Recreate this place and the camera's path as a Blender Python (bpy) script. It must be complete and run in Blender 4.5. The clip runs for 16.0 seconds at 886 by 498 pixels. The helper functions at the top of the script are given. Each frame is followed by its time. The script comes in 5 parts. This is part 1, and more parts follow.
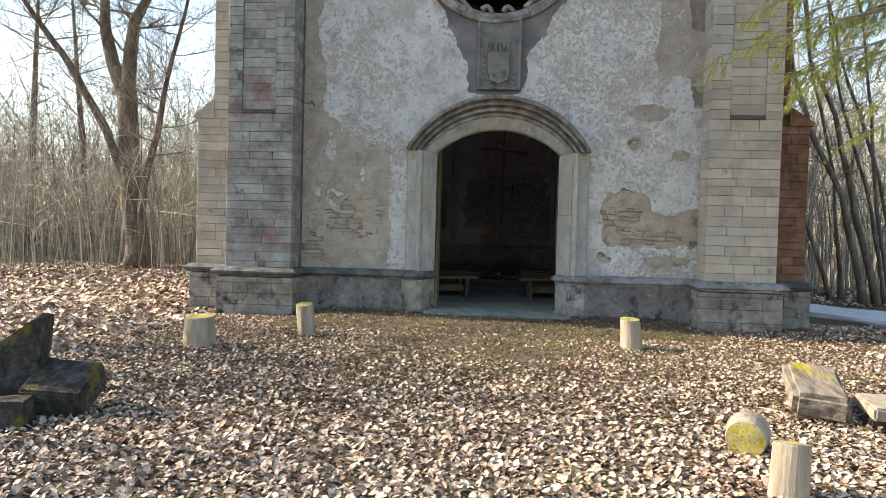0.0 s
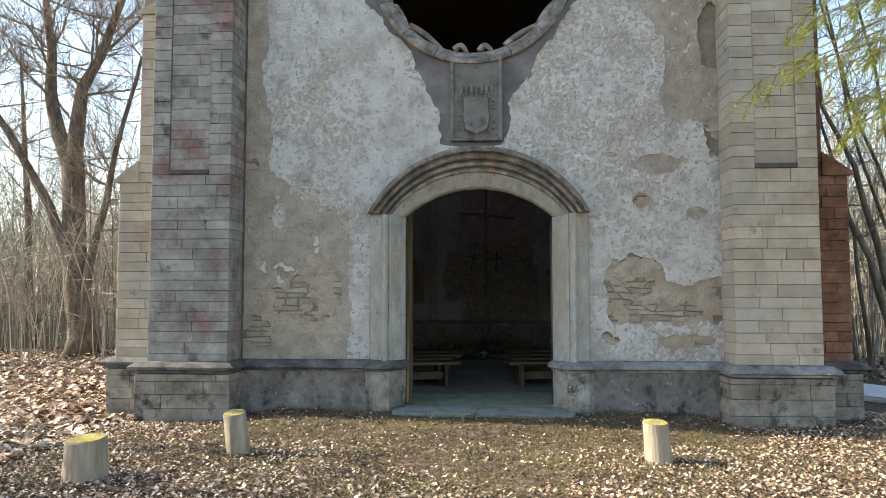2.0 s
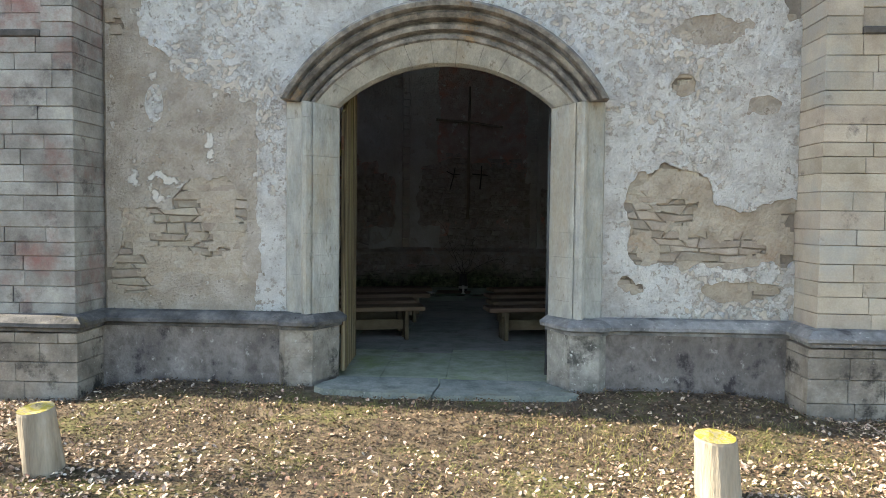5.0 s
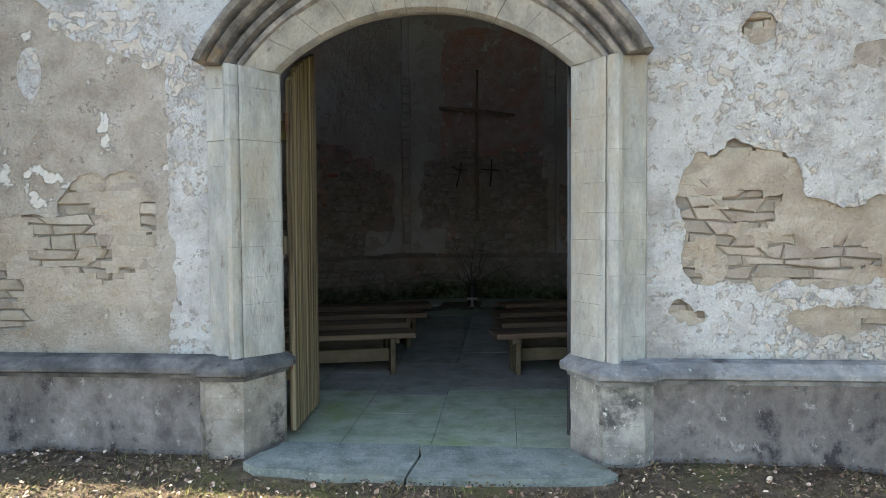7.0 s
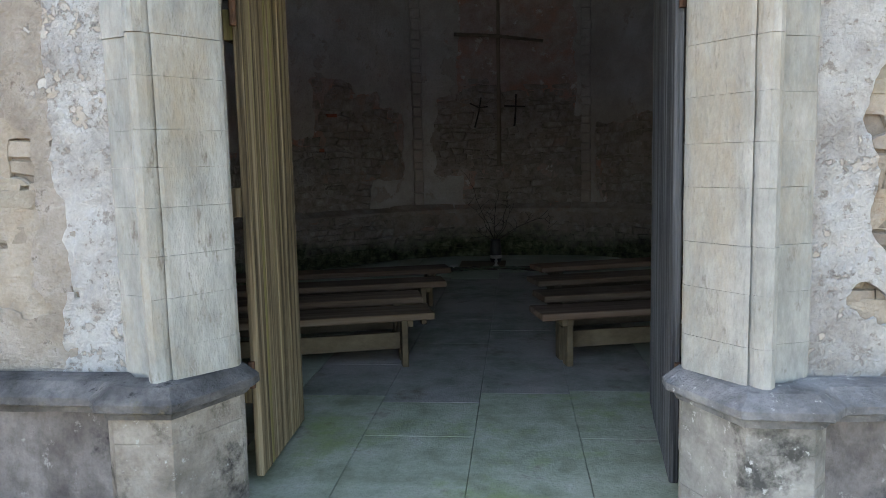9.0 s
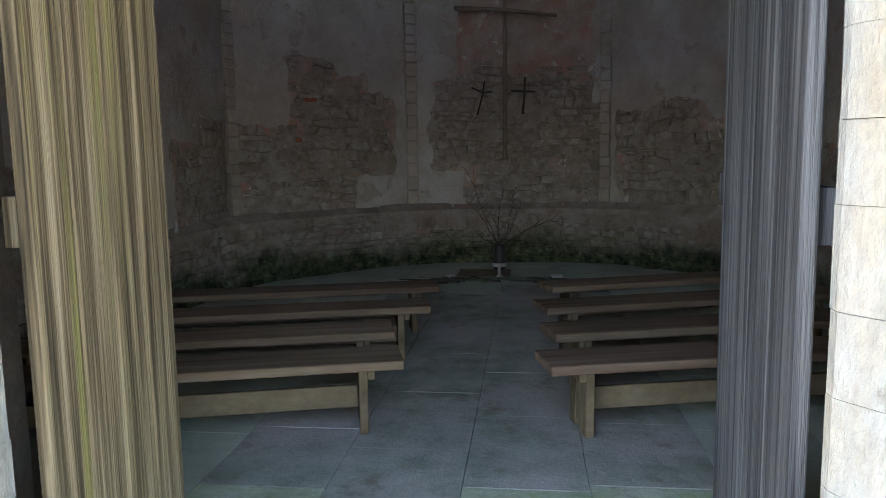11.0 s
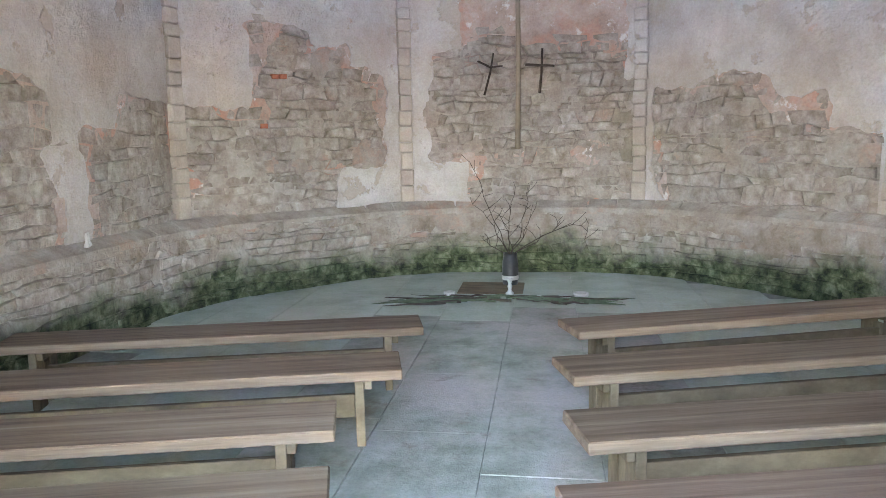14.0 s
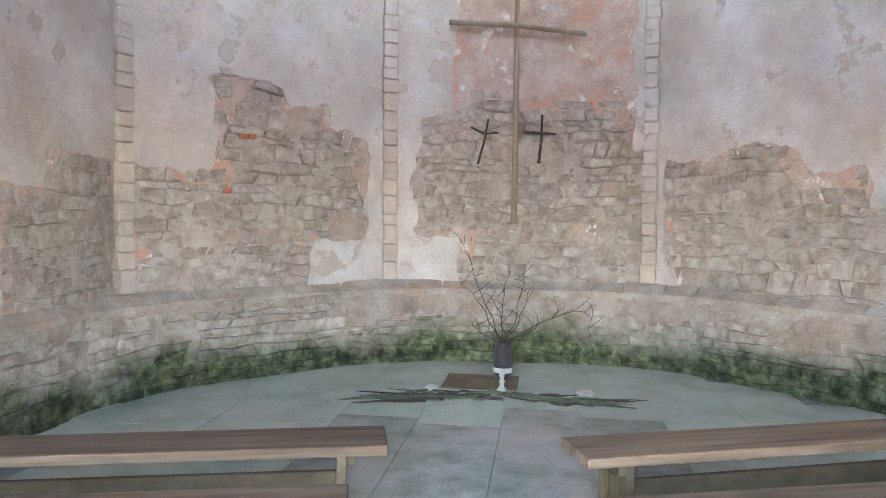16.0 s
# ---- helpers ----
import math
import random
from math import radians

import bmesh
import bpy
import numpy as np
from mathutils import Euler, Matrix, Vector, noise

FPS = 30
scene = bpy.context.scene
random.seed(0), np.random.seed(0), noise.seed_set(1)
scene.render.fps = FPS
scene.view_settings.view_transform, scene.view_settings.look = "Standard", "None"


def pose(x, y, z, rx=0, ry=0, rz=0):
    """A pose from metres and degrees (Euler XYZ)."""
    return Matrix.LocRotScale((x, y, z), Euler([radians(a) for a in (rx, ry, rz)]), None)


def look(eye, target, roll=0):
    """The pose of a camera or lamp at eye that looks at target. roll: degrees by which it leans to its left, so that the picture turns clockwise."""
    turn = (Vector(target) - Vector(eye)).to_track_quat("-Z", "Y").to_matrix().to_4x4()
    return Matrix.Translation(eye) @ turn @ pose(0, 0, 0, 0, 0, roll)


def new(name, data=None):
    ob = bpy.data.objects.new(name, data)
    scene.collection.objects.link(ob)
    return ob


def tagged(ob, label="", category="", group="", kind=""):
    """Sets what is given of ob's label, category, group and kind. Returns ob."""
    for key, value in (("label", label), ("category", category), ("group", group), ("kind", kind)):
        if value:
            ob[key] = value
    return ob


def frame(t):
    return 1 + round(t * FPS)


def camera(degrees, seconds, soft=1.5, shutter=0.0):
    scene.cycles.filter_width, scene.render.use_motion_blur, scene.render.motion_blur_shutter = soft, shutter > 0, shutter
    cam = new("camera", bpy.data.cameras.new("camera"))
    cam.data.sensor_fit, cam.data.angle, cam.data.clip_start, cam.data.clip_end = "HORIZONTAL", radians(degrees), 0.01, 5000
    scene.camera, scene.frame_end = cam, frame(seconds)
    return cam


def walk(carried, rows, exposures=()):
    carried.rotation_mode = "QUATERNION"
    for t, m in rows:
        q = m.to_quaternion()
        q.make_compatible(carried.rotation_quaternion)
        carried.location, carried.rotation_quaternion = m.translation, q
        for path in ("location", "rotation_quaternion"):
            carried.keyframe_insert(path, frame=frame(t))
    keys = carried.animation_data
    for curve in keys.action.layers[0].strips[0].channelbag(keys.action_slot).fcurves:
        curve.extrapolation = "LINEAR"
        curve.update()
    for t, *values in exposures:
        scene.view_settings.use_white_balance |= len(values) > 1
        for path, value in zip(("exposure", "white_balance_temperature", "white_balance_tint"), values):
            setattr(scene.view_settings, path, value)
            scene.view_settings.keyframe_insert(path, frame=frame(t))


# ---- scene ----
cam = camera(62.4, 16.0, soft=0.6)
PATH = [
    (0, (0.221, -0.818, 1.56), (0.045, 1.173, 1.492), 1.5),
    (0.5, (0.18, -0.254, 1.63), (-0.007, 1.736, 1.566), 1.0),
    (1, (0.099, 0.356, 1.603), (-0.1, 2.343, 1.482), 0.6),
    (1.5, (0.127, 0.918, 1.585), (-0.022, 2.912, 1.559), 0.2),
    (2, (0.207, 1.436, 1.681), (0.072, 3.428, 1.804), 0.0),
    (2.5, (0.184, 2.045, 1.657), (0.06, 4.039, 1.738), 0.6),
    (3, (0.213, 2.577, 1.611), (0.107, 4.574, 1.633), 0.1),
    (3.5, (0.244, 3.125, 1.682), (0.141, 5.122, 1.675), -0.1),
    (4, (0.254, 3.697, 1.699), (0.147, 5.694, 1.646), 0.4),
    (4.2, (0.28, 3.9, 1.705), (0.179, 5.896, 1.646), 0.6),
    (6.3, (0.577, 6.099, 1.766), (0.429, 8.087, 1.596), 0.4),
    (6.5, (0.567, 6.282, 1.749), (0.418, 8.269, 1.574), 0.2),
    (7, (0.604, 6.839, 1.756), (0.434, 8.83, 1.663), -0.4),
    (7.5, (0.6, 7.396, 1.676), (0.422, 9.38, 1.49), -0.5),
    (8, (0.471, 7.853, 1.684), (0.283, 9.825, 1.408), -0.9),
    (8.5, (0.318, 8.32, 1.719), (0.12, 10.295, 1.476), -1.2),
    (9, (0.312, 8.796, 1.706), (0.111, 10.772, 1.473), -1.3),
    (9.5, (0.32, 9.205, 1.69), (0.111, 11.181, 1.459), -1.0),
    (10, (0.3, 9.656, 1.706), (0.078, 11.629, 1.466), -0.8),
    (10.2, (0.327, 9.815, 1.696), (0.1, 11.787, 1.457), -0.7),
    (12.3, (0.417, 11.529, 1.697), (0.18, 13.496, 1.424), -1.2),
    (12.5, (0.433, 11.649, 1.703), (0.194, 13.616, 1.432), -0.9),
    (13, (0.416, 11.928, 1.642), (0.168, 13.891, 1.351), -0.6),
    (13.5, (0.364, 12.235, 1.728), (0.094, 14.194, 1.43), -1.0),
    (14, (0.376, 12.468, 1.751), (0.098, 14.427, 1.459), -1.0),
    (14.5, (0.398, 12.715, 1.745), (0.119, 14.681, 1.505), -0.1),
    (15, (0.315, 13.051, 1.665), (0.036, 15.019, 1.441), 0.5),
    (15.5, (0.286, 13.322, 1.684), (0.011, 15.291, 1.464), 0.3),
    (16, (0.347, 13.548, 1.701), (0.078, 15.528, 1.615), 0.5),
]
EXPOSURE = [(0.0, 1.3, 7500, 9), (4.0, 1.7, 7600, 8), (7.0, 2.25, 7500, 9), (9.0, 2.45, 7600, 13), (10.2, 2.65, 7500, 13), (12.3, 5.7, 7900, 17), (13.0, 6.05, 7800, 16), (13.5, 6.5, 7700, 16), (15.0, 6.85, 7700, 17), (16.0, 6.95, 7700, 18)]
walk(cam, [(t, look(eye, target, roll)) for t, eye, target, roll in PATH], EXPOSURE)

# ---- world and sun ----
SUN_EL, SUN_DIR = radians(33), Vector((-1.0, 0.09, 0))
world = bpy.data.worlds.new("sky")
scene.world = world
world.use_nodes = True
wn = world.node_tree.nodes
sky = wn.new("ShaderNodeTexSky")
sky.sky_type, sky.sun_disc, sky.sun_elevation = "NISHITA", False, SUN_EL
sky.sun_rotation = math.atan2(SUN_DIR.x, SUN_DIR.y)
sky.air_density, sky.dust_density = 1.0, 0.7
world.node_tree.links.new(sky.outputs[0], wn["Background"].inputs[0])
wn["Background"].inputs[1].default_value = 0.15
sun = new("sun", bpy.data.lights.new("sun", "SUN"))
sun.data.energy, sun.data.angle, sun.data.color = 5.0, radians(0.5), (1.0, 0.93, 0.82)
sd = Vector((SUN_DIR.x, SUN_DIR.y, 0)).normalized() * math.cos(SUN_EL) + Vector((0, 0, math.sin(SUN_EL)))
sun.matrix_world = look(sd * 60, (0, 0, 0))


# ---- materials ----
def material(name, ramp, scale=3.0, rough=0.85, bump=0.3, fine=40.0, vary=0.0, island=0.0, stain=None, stretch=(1, 1, 1), spots=None, metal=0.0, hue=0.0, bumpd=0.02, local=False, flake=None, moss=None, shift=True):
    """ramp: colours over a large noise; stain: (colour, scale, low, high); spots: (colour, scale, low, high) at a finer
    size;
    flake: (colour, scale, low, high) where the coat has flaked off, on roughcast also painted shade of its relief, sunk
    in; moss: (low z, high z, scale) of the ragged upper edge of moss; shift=False lets stains run on from piece to
    piece."""
    m = bpy.data.materials.new(name)
    m.use_nodes = True
    nd, ln = m.node_tree.nodes, m.node_tree.links
    bs = nd["Principled BSDF"]
    geo = nd.new("ShaderNodeNewGeometry")
    mp = nd.new("ShaderNodeMapping")
    mp.inputs["Scale"].default_value = stretch
    ln.new(nd.new("ShaderNodeTexCoord").outputs["Object"] if local else geo.outputs["Position"], mp.inputs["Vector"])
    src = mp.outputs["Vector"]
    info = nd.new("ShaderNodeObjectInfo")
    if vary and shift:
        ad = nd.new("ShaderNodeVectorMath")
        ad.operation = "ADD"
        sc = nd.new("ShaderNodeMath")
        sc.operation, sc.inputs[1].default_value = "MULTIPLY", 37.0
        ln.new(info.outputs["Random"], sc.inputs[0])
        ln.new(src, ad.inputs[0])
        ln.new(sc.outputs[0], ad.inputs[1])
        src = ad.outputs[0]

    still = mp.outputs["Vector"]

    def noise_tex(s, detail=6.0, roughness=0.6, at=None):
        n = nd.new("ShaderNodeTexNoise")
        n.inputs["Scale"].default_value, n.inputs["Detail"].default_value, n.inputs["Roughness"].default_value = s, detail, roughness
        ln.new(at or src, n.inputs["Vector"])
        return n.outputs["Fac"]

    def mix(fac, a, b, kind="MIX"):
        x = nd.new("ShaderNodeMix")
        x.data_type, x.blend_type = "RGBA", kind
        for sock, v in ((x.inputs[0], fac), (x.inputs[6], a), (x.inputs[7], b)):
            if hasattr(v, "is_linked"):
                ln.new(v, sock)
            else:
                sock.default_value = v if isinstance(v, float) else (*v, 1)
        return x.outputs[2]

    def step(v, lo, hi):
        r = nd.new("ShaderNodeMapRange")
        r.inputs[1].default_value, r.inputs[2].default_value = lo, hi
        ln.new(v, r.inputs[0])
        return r.outputs[0]

    cr = nd.new("ShaderNodeValToRGB")
    while len(cr.color_ramp.elements) < len(ramp):
        cr.color_ramp.elements.new(0.5)
    for e, (p, c) in zip(cr.color_ramp.elements, ramp):
        e.position, e.color = p, (*c, 1)
    ln.new(noise_tex(scale, 8.0, 0.65), cr.inputs[0])
    col = cr.outputs[0]
    for st in (stain, spots):
        if st:
            col = mix(step(noise_tex(st[1], 7.0, 0.7), st[2], st[3]), col, st[0])
    flaked = None
    if flake:
        wide = nd.new("ShaderNodeMath")
        wide.operation, wide.inputs[1].default_value = "MULTIPLY_ADD", 0.45
        ln.new(noise_tex(1.1, 3.0, 0.5), wide.inputs[0])
        ln.new(noise_tex(flake[1], 9.0, 0.62), wide.inputs[2])
        flaked = step(wide.outputs[0], flake[2] + 0.225, flake[3] + 0.225)
        col = mix(flaked, col, flake[0])
    if moss:
        sep = nd.new("ShaderNodeSeparateXYZ")
        ln.new(geo.outputs["Position"], sep.inputs[0])
        ragged = nd.new("ShaderNodeMath")
        ragged.operation, ragged.inputs[1].default_value = "MULTIPLY_ADD", -1.0
        ln.new(noise_tex(moss[2], 6.0, 0.6, still), ragged.inputs[0])
        ln.new(sep.outputs["Z"], ragged.inputs[2])
        cover = step(ragged.outputs[0], moss[1] - 0.5, moss[0] - 0.5)
        tuft = nd.new("ShaderNodeValToRGB")
        for c_pos, c_col in ((0.36, (0.015, 0.022, 0.012)), (0.46, (0.055, 0.072, 0.034)), (0.56, (0.115, 0.135, 0.075)), (0.70, (0.25, 0.26, 0.18))):
            el = tuft.color_ramp.elements.new(c_pos)
            el.color = (*c_col, 1)
        tuft.color_ramp.elements.remove(tuft.color_ramp.elements[0])
        tuft.color_ramp.elements.remove(tuft.color_ramp.elements[-1])
        ln.new(noise_tex(7.0, 7.0, 0.65, still), tuft.inputs[0])
        col = mix(cover, col, tuft.outputs[0])
    grain = noise_tex(fine, 4.0, 0.7)
    col = mix(0.35, col, mix(step(grain, 0.25, 0.75), (0.35, 0.35, 0.35), (1.0, 1.0, 1.0)), "MULTIPLY")
    rnd = info.outputs["Random"] if vary else geo.outputs["Random Per Island"]
    amount = vary or island
    if amount:
        hs = nd.new("ShaderNodeHueSaturation")
        ln.new(col, hs.inputs["Color"])
        v = nd.new("ShaderNodeMapRange")
        v.inputs[3].default_value, v.inputs[4].default_value = 1 - amount, 1 + amount
        ln.new(rnd, v.inputs[0])
        ln.new(v.outputs[0], hs.inputs["Value"])
        if hue:
            h = nd.new("ShaderNodeMapRange")
            h.inputs[3].default_value, h.inputs[4].default_value = 0.5 - hue, 0.5 + hue
            fr = nd.new("ShaderNodeMath")
            fr.operation, fr.inputs[1].default_value = "MULTIPLY", 7.31
            fm = nd.new("ShaderNodeMath")
            fm.operation = "FRACT"
            ln.new(rnd, fr.inputs[0])
            ln.new(fr.outputs[0], fm.inputs[0])
            ln.new(fm.outputs[0], h.inputs[0])
            ln.new(h.outputs[0], hs.inputs["Hue"])
        col = hs.outputs[0]
    ln.new(col, bs.inputs["Base Color"])
    bs.inputs["Roughness"].default_value = rough
    bs.inputs["Metallic"].default_value = metal
    bs.inputs["Specular IOR Level"].default_value = 0.3
    if bump:
        bp = nd.new("ShaderNodeBump")
        bp.inputs["Strength"].default_value, bp.inputs["Distance"].default_value = bump, bumpd
        high = mix(0.5, noise_tex(fine * 0.35, 6.0, 0.7), grain)
        if flaked is not None:
            high = mix(mix(0.75, (0.0, 0.0, 0.0), flaked), high, (0.0, 0.0, 0.0))
        ln.new(high, bp.inputs["Height"])
        ln.new(bp.outputs[0], bs.inputs["Normal"])
    return m


# Darker spots and flakes also paint in the shading of the rough relief.
ROUGHCAST = material("roughcast_plaster", [(0.30, (0.50, 0.47, 0.445)), (0.40, (0.68, 0.66, 0.64)), (0.52, (0.84, 0.83, 0.81)), (0.70, (0.90, 0.90, 0.89))], 3.4, 0.95, 1.0, 60, stain=((0.60, 0.565, 0.53), 0.9, 0.56, 0.66), spots=((0.55, 0.51, 0.47), 16.0, 0.58, 0.63), flake=((0.56, 0.51, 0.455), 13.0, 0.545, 0.58), bumpd=0.07)
RENDERED = material("plinth_render", [(0.30, (0.10, 0.09, 0.088)), (0.45, (0.19, 0.172, 0.165)), (0.58, (0.29, 0.27, 0.26)), (0.74, (0.44, 0.42, 0.40))], 4.0, 0.95, 1.0, 36, stretch=(1, 1, 0.8), stain=((0.065, 0.058, 0.062), 2.0, 0.52, 0.63), spots=((0.42, 0.41, 0.39), 13.0, 0.60, 0.68), bumpd=0.035)
RUBBLE = material("rubble_limestone", [(0.3, (0.29, 0.24, 0.195)), (0.55, (0.43, 0.375, 0.31)), (0.75, (0.53, 0.48, 0.42))], 4.0, 0.95, 0.9, 45, vary=0.14, hue=0.012, bumpd=0.03)
ASHLAR = material("ashlar_tan", [(0.3, (0.33, 0.285, 0.23)), (0.5, (0.44, 0.39, 0.325)), (0.7, (0.52, 0.475, 0.41))], 2.5, 0.9, 0.6, 60, vary=0.15, hue=0.008, stain=((0.36, 0.36, 0.34), 0.8, 0.52, 0.66), spots=((0.19, 0.165, 0.15), 2.6, 0.60, 0.70), shift=False)
ASHLAR_RED = material("ashlar_grey_red", [(0.3, (0.17, 0.16, 0.15)), (0.45, (0.27, 0.26, 0.245)), (0.58, (0.35, 0.345, 0.325)), (0.7, (0.44, 0.43, 0.40))], 3.4, 0.9, 0.8, 50, vary=0.16, hue=0.008, stain=((0.25, 0.125, 0.11), 0.9, 0.53, 0.68), spots=((0.10, 0.088, 0.09), 3.0, 0.55, 0.68), shift=False)
RUSTY = material("rusty_brick", [(0.3, (0.10, 0.055, 0.038)), (0.5, (0.21, 0.105, 0.068)), (0.64, (0.28, 0.165, 0.11)), (0.8, (0.36, 0.28, 0.21))], 3.5, 0.9, 0.7, 45, vary=0.16, spots=((0.07, 0.05, 0.042), 2.6, 0.56, 0.68), shift=False)
JAMB = material("dressed_limestone", [(0.3, (0.27, 0.275, 0.26)), (0.45, (0.36, 0.37, 0.35)), (0.58, (0.44, 0.445, 0.42)), (0.72, (0.54, 0.54, 0.51))], 7.0, 0.88, 0.8, 50, island=0.06, hue=0.01, stretch=(1, 1, 0.4), stain=((0.39, 0.345, 0.265), 1.9, 0.48, 0.68), spots=((0.22, 0.20, 0.165), 12.0, 0.59, 0.70))
LEDGE = material("weathered_ledge", [(0.32, (0.05, 0.05, 0.05)), (0.48, (0.11, 0.11, 0.112)), (0.60, (0.18, 0.175, 0.175)), (0.74, (0.30, 0.285, 0.265))], 4.0, 0.92, 1.0, 36, stain=((0.17, 0.145, 0.075), 1.6, 0.57, 0.68), spots=((0.04, 0.04, 0.04), 12.0, 0.60, 0.68), bumpd=0.03)
MORTAR = material("lime_mortar", [(0.3, (0.20, 0.17, 0.14)), (0.7, (0.36, 0.31, 0.265))], 7.0, 0.97, 0.9, 40)
INPLASTER = material("inner_plaster", [(0.28, (0.35, 0.295, 0.26)), (0.43, (0.445, 0.395, 0.37)), (0.56, (0.515, 0.485, 0.475)), (0.72, (0.60, 0.59, 0.595))], 1.1, 0.95, 0.9, 40, stain=((0.44, 0.38, 0.34), 0.8, 0.52, 0.68), spots=((0.48, 0.34, 0.29), 2.6, 0.645, 0.70), flake=((0.43, 0.37, 0.33), 3.0, 0.60, 0.64), bumpd=0.03)
INSTONE = material("inner_rubble", [(0.3, (0.19, 0.155, 0.13)), (0.45, (0.295, 0.25, 0.22)), (0.58, (0.385, 0.34, 0.31)), (0.72, (0.48, 0.445, 0.415))], 7.0, 0.95, 1.0, 34, vary=0.13, hue=0.01, stain=((0.38, 0.245, 0.195), 0.9, 0.60, 0.72), moss=(0.22, 0.50, 1.1), bumpd=0.045)
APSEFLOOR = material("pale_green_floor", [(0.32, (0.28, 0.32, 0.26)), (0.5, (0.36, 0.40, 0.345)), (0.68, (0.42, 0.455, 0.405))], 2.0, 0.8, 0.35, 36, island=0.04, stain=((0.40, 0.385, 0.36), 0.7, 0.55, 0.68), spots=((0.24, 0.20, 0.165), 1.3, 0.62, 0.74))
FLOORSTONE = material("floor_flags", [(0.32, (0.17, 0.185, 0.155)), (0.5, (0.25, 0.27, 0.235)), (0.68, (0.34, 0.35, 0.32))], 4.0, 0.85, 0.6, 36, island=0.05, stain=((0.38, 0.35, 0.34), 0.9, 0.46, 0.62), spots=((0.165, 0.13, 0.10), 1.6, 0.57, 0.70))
SILL = material("sill_stone", [(0.32, (0.13, 0.155, 0.145)), (0.5, (0.22, 0.25, 0.235)), (0.68, (0.32, 0.345, 0.33))], 5.0, 0.85, 0.7, 40, vary=0.08, stain=((0.13, 0.135, 0.085), 2.5, 0.55, 0.66), spots=((0.38, 0.39, 0.38), 14.0, 0.60, 0.68), bumpd=0.03)
BENCH = material("bench_plank", [(0.3, (0.075, 0.046, 0.03)), (0.44, (0.135, 0.088, 0.058)), (0.56, (0.18, 0.125, 0.088)), (0.72, (0.24, 0.185, 0.14))], 9.0, 0.8, 0.6, 60, vary=0.18, hue=0.012, stretch=(0.07, 1.6, 1.6), spots=((0.07, 0.03, 0.017), 2.6, 0.65, 0.69), bumpd=0.006, local=True)
BENCHLEG = material("bench_leg", [(0.3, (0.08, 0.058, 0.036)), (0.5, (0.13, 0.10, 0.064)), (0.7, (0.19, 0.15, 0.10))], 9.0, 0.85, 0.5, 50, vary=0.16, stretch=(0.3, 1.5, 0.5), bumpd=0.006, local=True)
DOORL = material("door_mossy_planks", [(0.32, (0.03, 0.024, 0.015)), (0.44, (0.12, 0.092, 0.055)), (0.54, (0.235, 0.185, 0.115)), (0.68, (0.38, 0.315, 0.22))], 24.0, 0.9, 1.0, 60, vary=0.2, stretch=(1, 1, 0.02), stain=((0.19, 0.195, 0.04), 6.0, 0.54, 0.68))
DOORR = material("door_grey_planks", [(0.32, (0.018, 0.019, 0.022)), (0.44, (0.065, 0.068, 0.075)), (0.54, (0.125, 0.13, 0.14)), (0.68, (0.22, 0.23, 0.24))], 24.0, 0.9, 1.0, 60, vary=0.12, stretch=(1, 1, 0.02))
LOG = material("log_bare_wood", [(0.3, (0.22, 0.18, 0.135)), (0.6, (0.40, 0.35, 0.28)), (0.75, (0.48, 0.43, 0.37))], 9.0, 0.9, 0.8, 50, vary=0.1, stretch=(1, 1, 0.12))
LOGTOP = material("log_mossy_top", [(0.34, (0.20, 0.16, 0.10)), (0.45, (0.40, 0.35, 0.20)), (0.55, (0.36, 0.31, 0.05)), (0.7, (0.22, 0.19, 0.04))], 22.0, 0.95, 0.9, 60)
EARTH = material("leafy_soil", [(0.3, (0.045, 0.034, 0.024)), (0.5, (0.11, 0.085, 0.06)), (0.7, (0.22, 0.17, 0.12))], 9.0, 1.0, 1.0, 45, spots=((0.13, 0.125, 0.05), 1.2, 0.52, 0.64))
DARKSTONE = material("dark_mossy_slab", [(0.3, (0.016, 0.015, 0.014)), (0.5, (0.05, 0.047, 0.045)), (0.7, (0.13, 0.122, 0.112))], 9.0, 0.95, 1.0, 36, vary=0.1, stain=((0.15, 0.125, 0.02), 3.2, 0.57, 0.66), bumpd=0.04)
BARK = material("grey_brown_bark", [(0.3, (0.075, 0.058, 0.045)), (0.5, (0.16, 0.13, 0.105)), (0.7, (0.28, 0.24, 0.20))], 6.0, 0.95, 1.0, 24, stretch=(1, 1, 0.3), stain=((0.24, 0.22, 0.04), 1.0, 0.64, 0.72), bumpd=0.05)
SNOW = material("old_snow", [(0.3, (0.62, 0.66, 0.72)), (0.7, (0.82, 0.84, 0.88))], 3.0, 0.7, 0.4, 20)
CEMENT = material("grey_cement", [(0.3, (0.11, 0.105, 0.11)), (0.5, (0.19, 0.18, 0.185)), (0.7, (0.30, 0.285, 0.28))], 1.8, 0.95, 0.8, 36, stain=((0.24, 0.20, 0.16), 1.6, 0.58, 0.68))
TANCOAT = material("tan_lime_coat", [(0.30, (0.36, 0.31, 0.26)), (0.46, (0.46, 0.405, 0.345)), (0.60, (0.54, 0.49, 0.435)), (0.75, (0.66, 0.63, 0.59))], 5.0, 0.95, 1.0, 44, stain=((0.40, 0.33, 0.255), 1.5, 0.54, 0.68), spots=((0.30, 0.26, 0.22), 10.0, 0.60, 0.65), flake=((0.63, 0.60, 0.555), 6.0, 0.625, 0.65), bumpd=0.055)
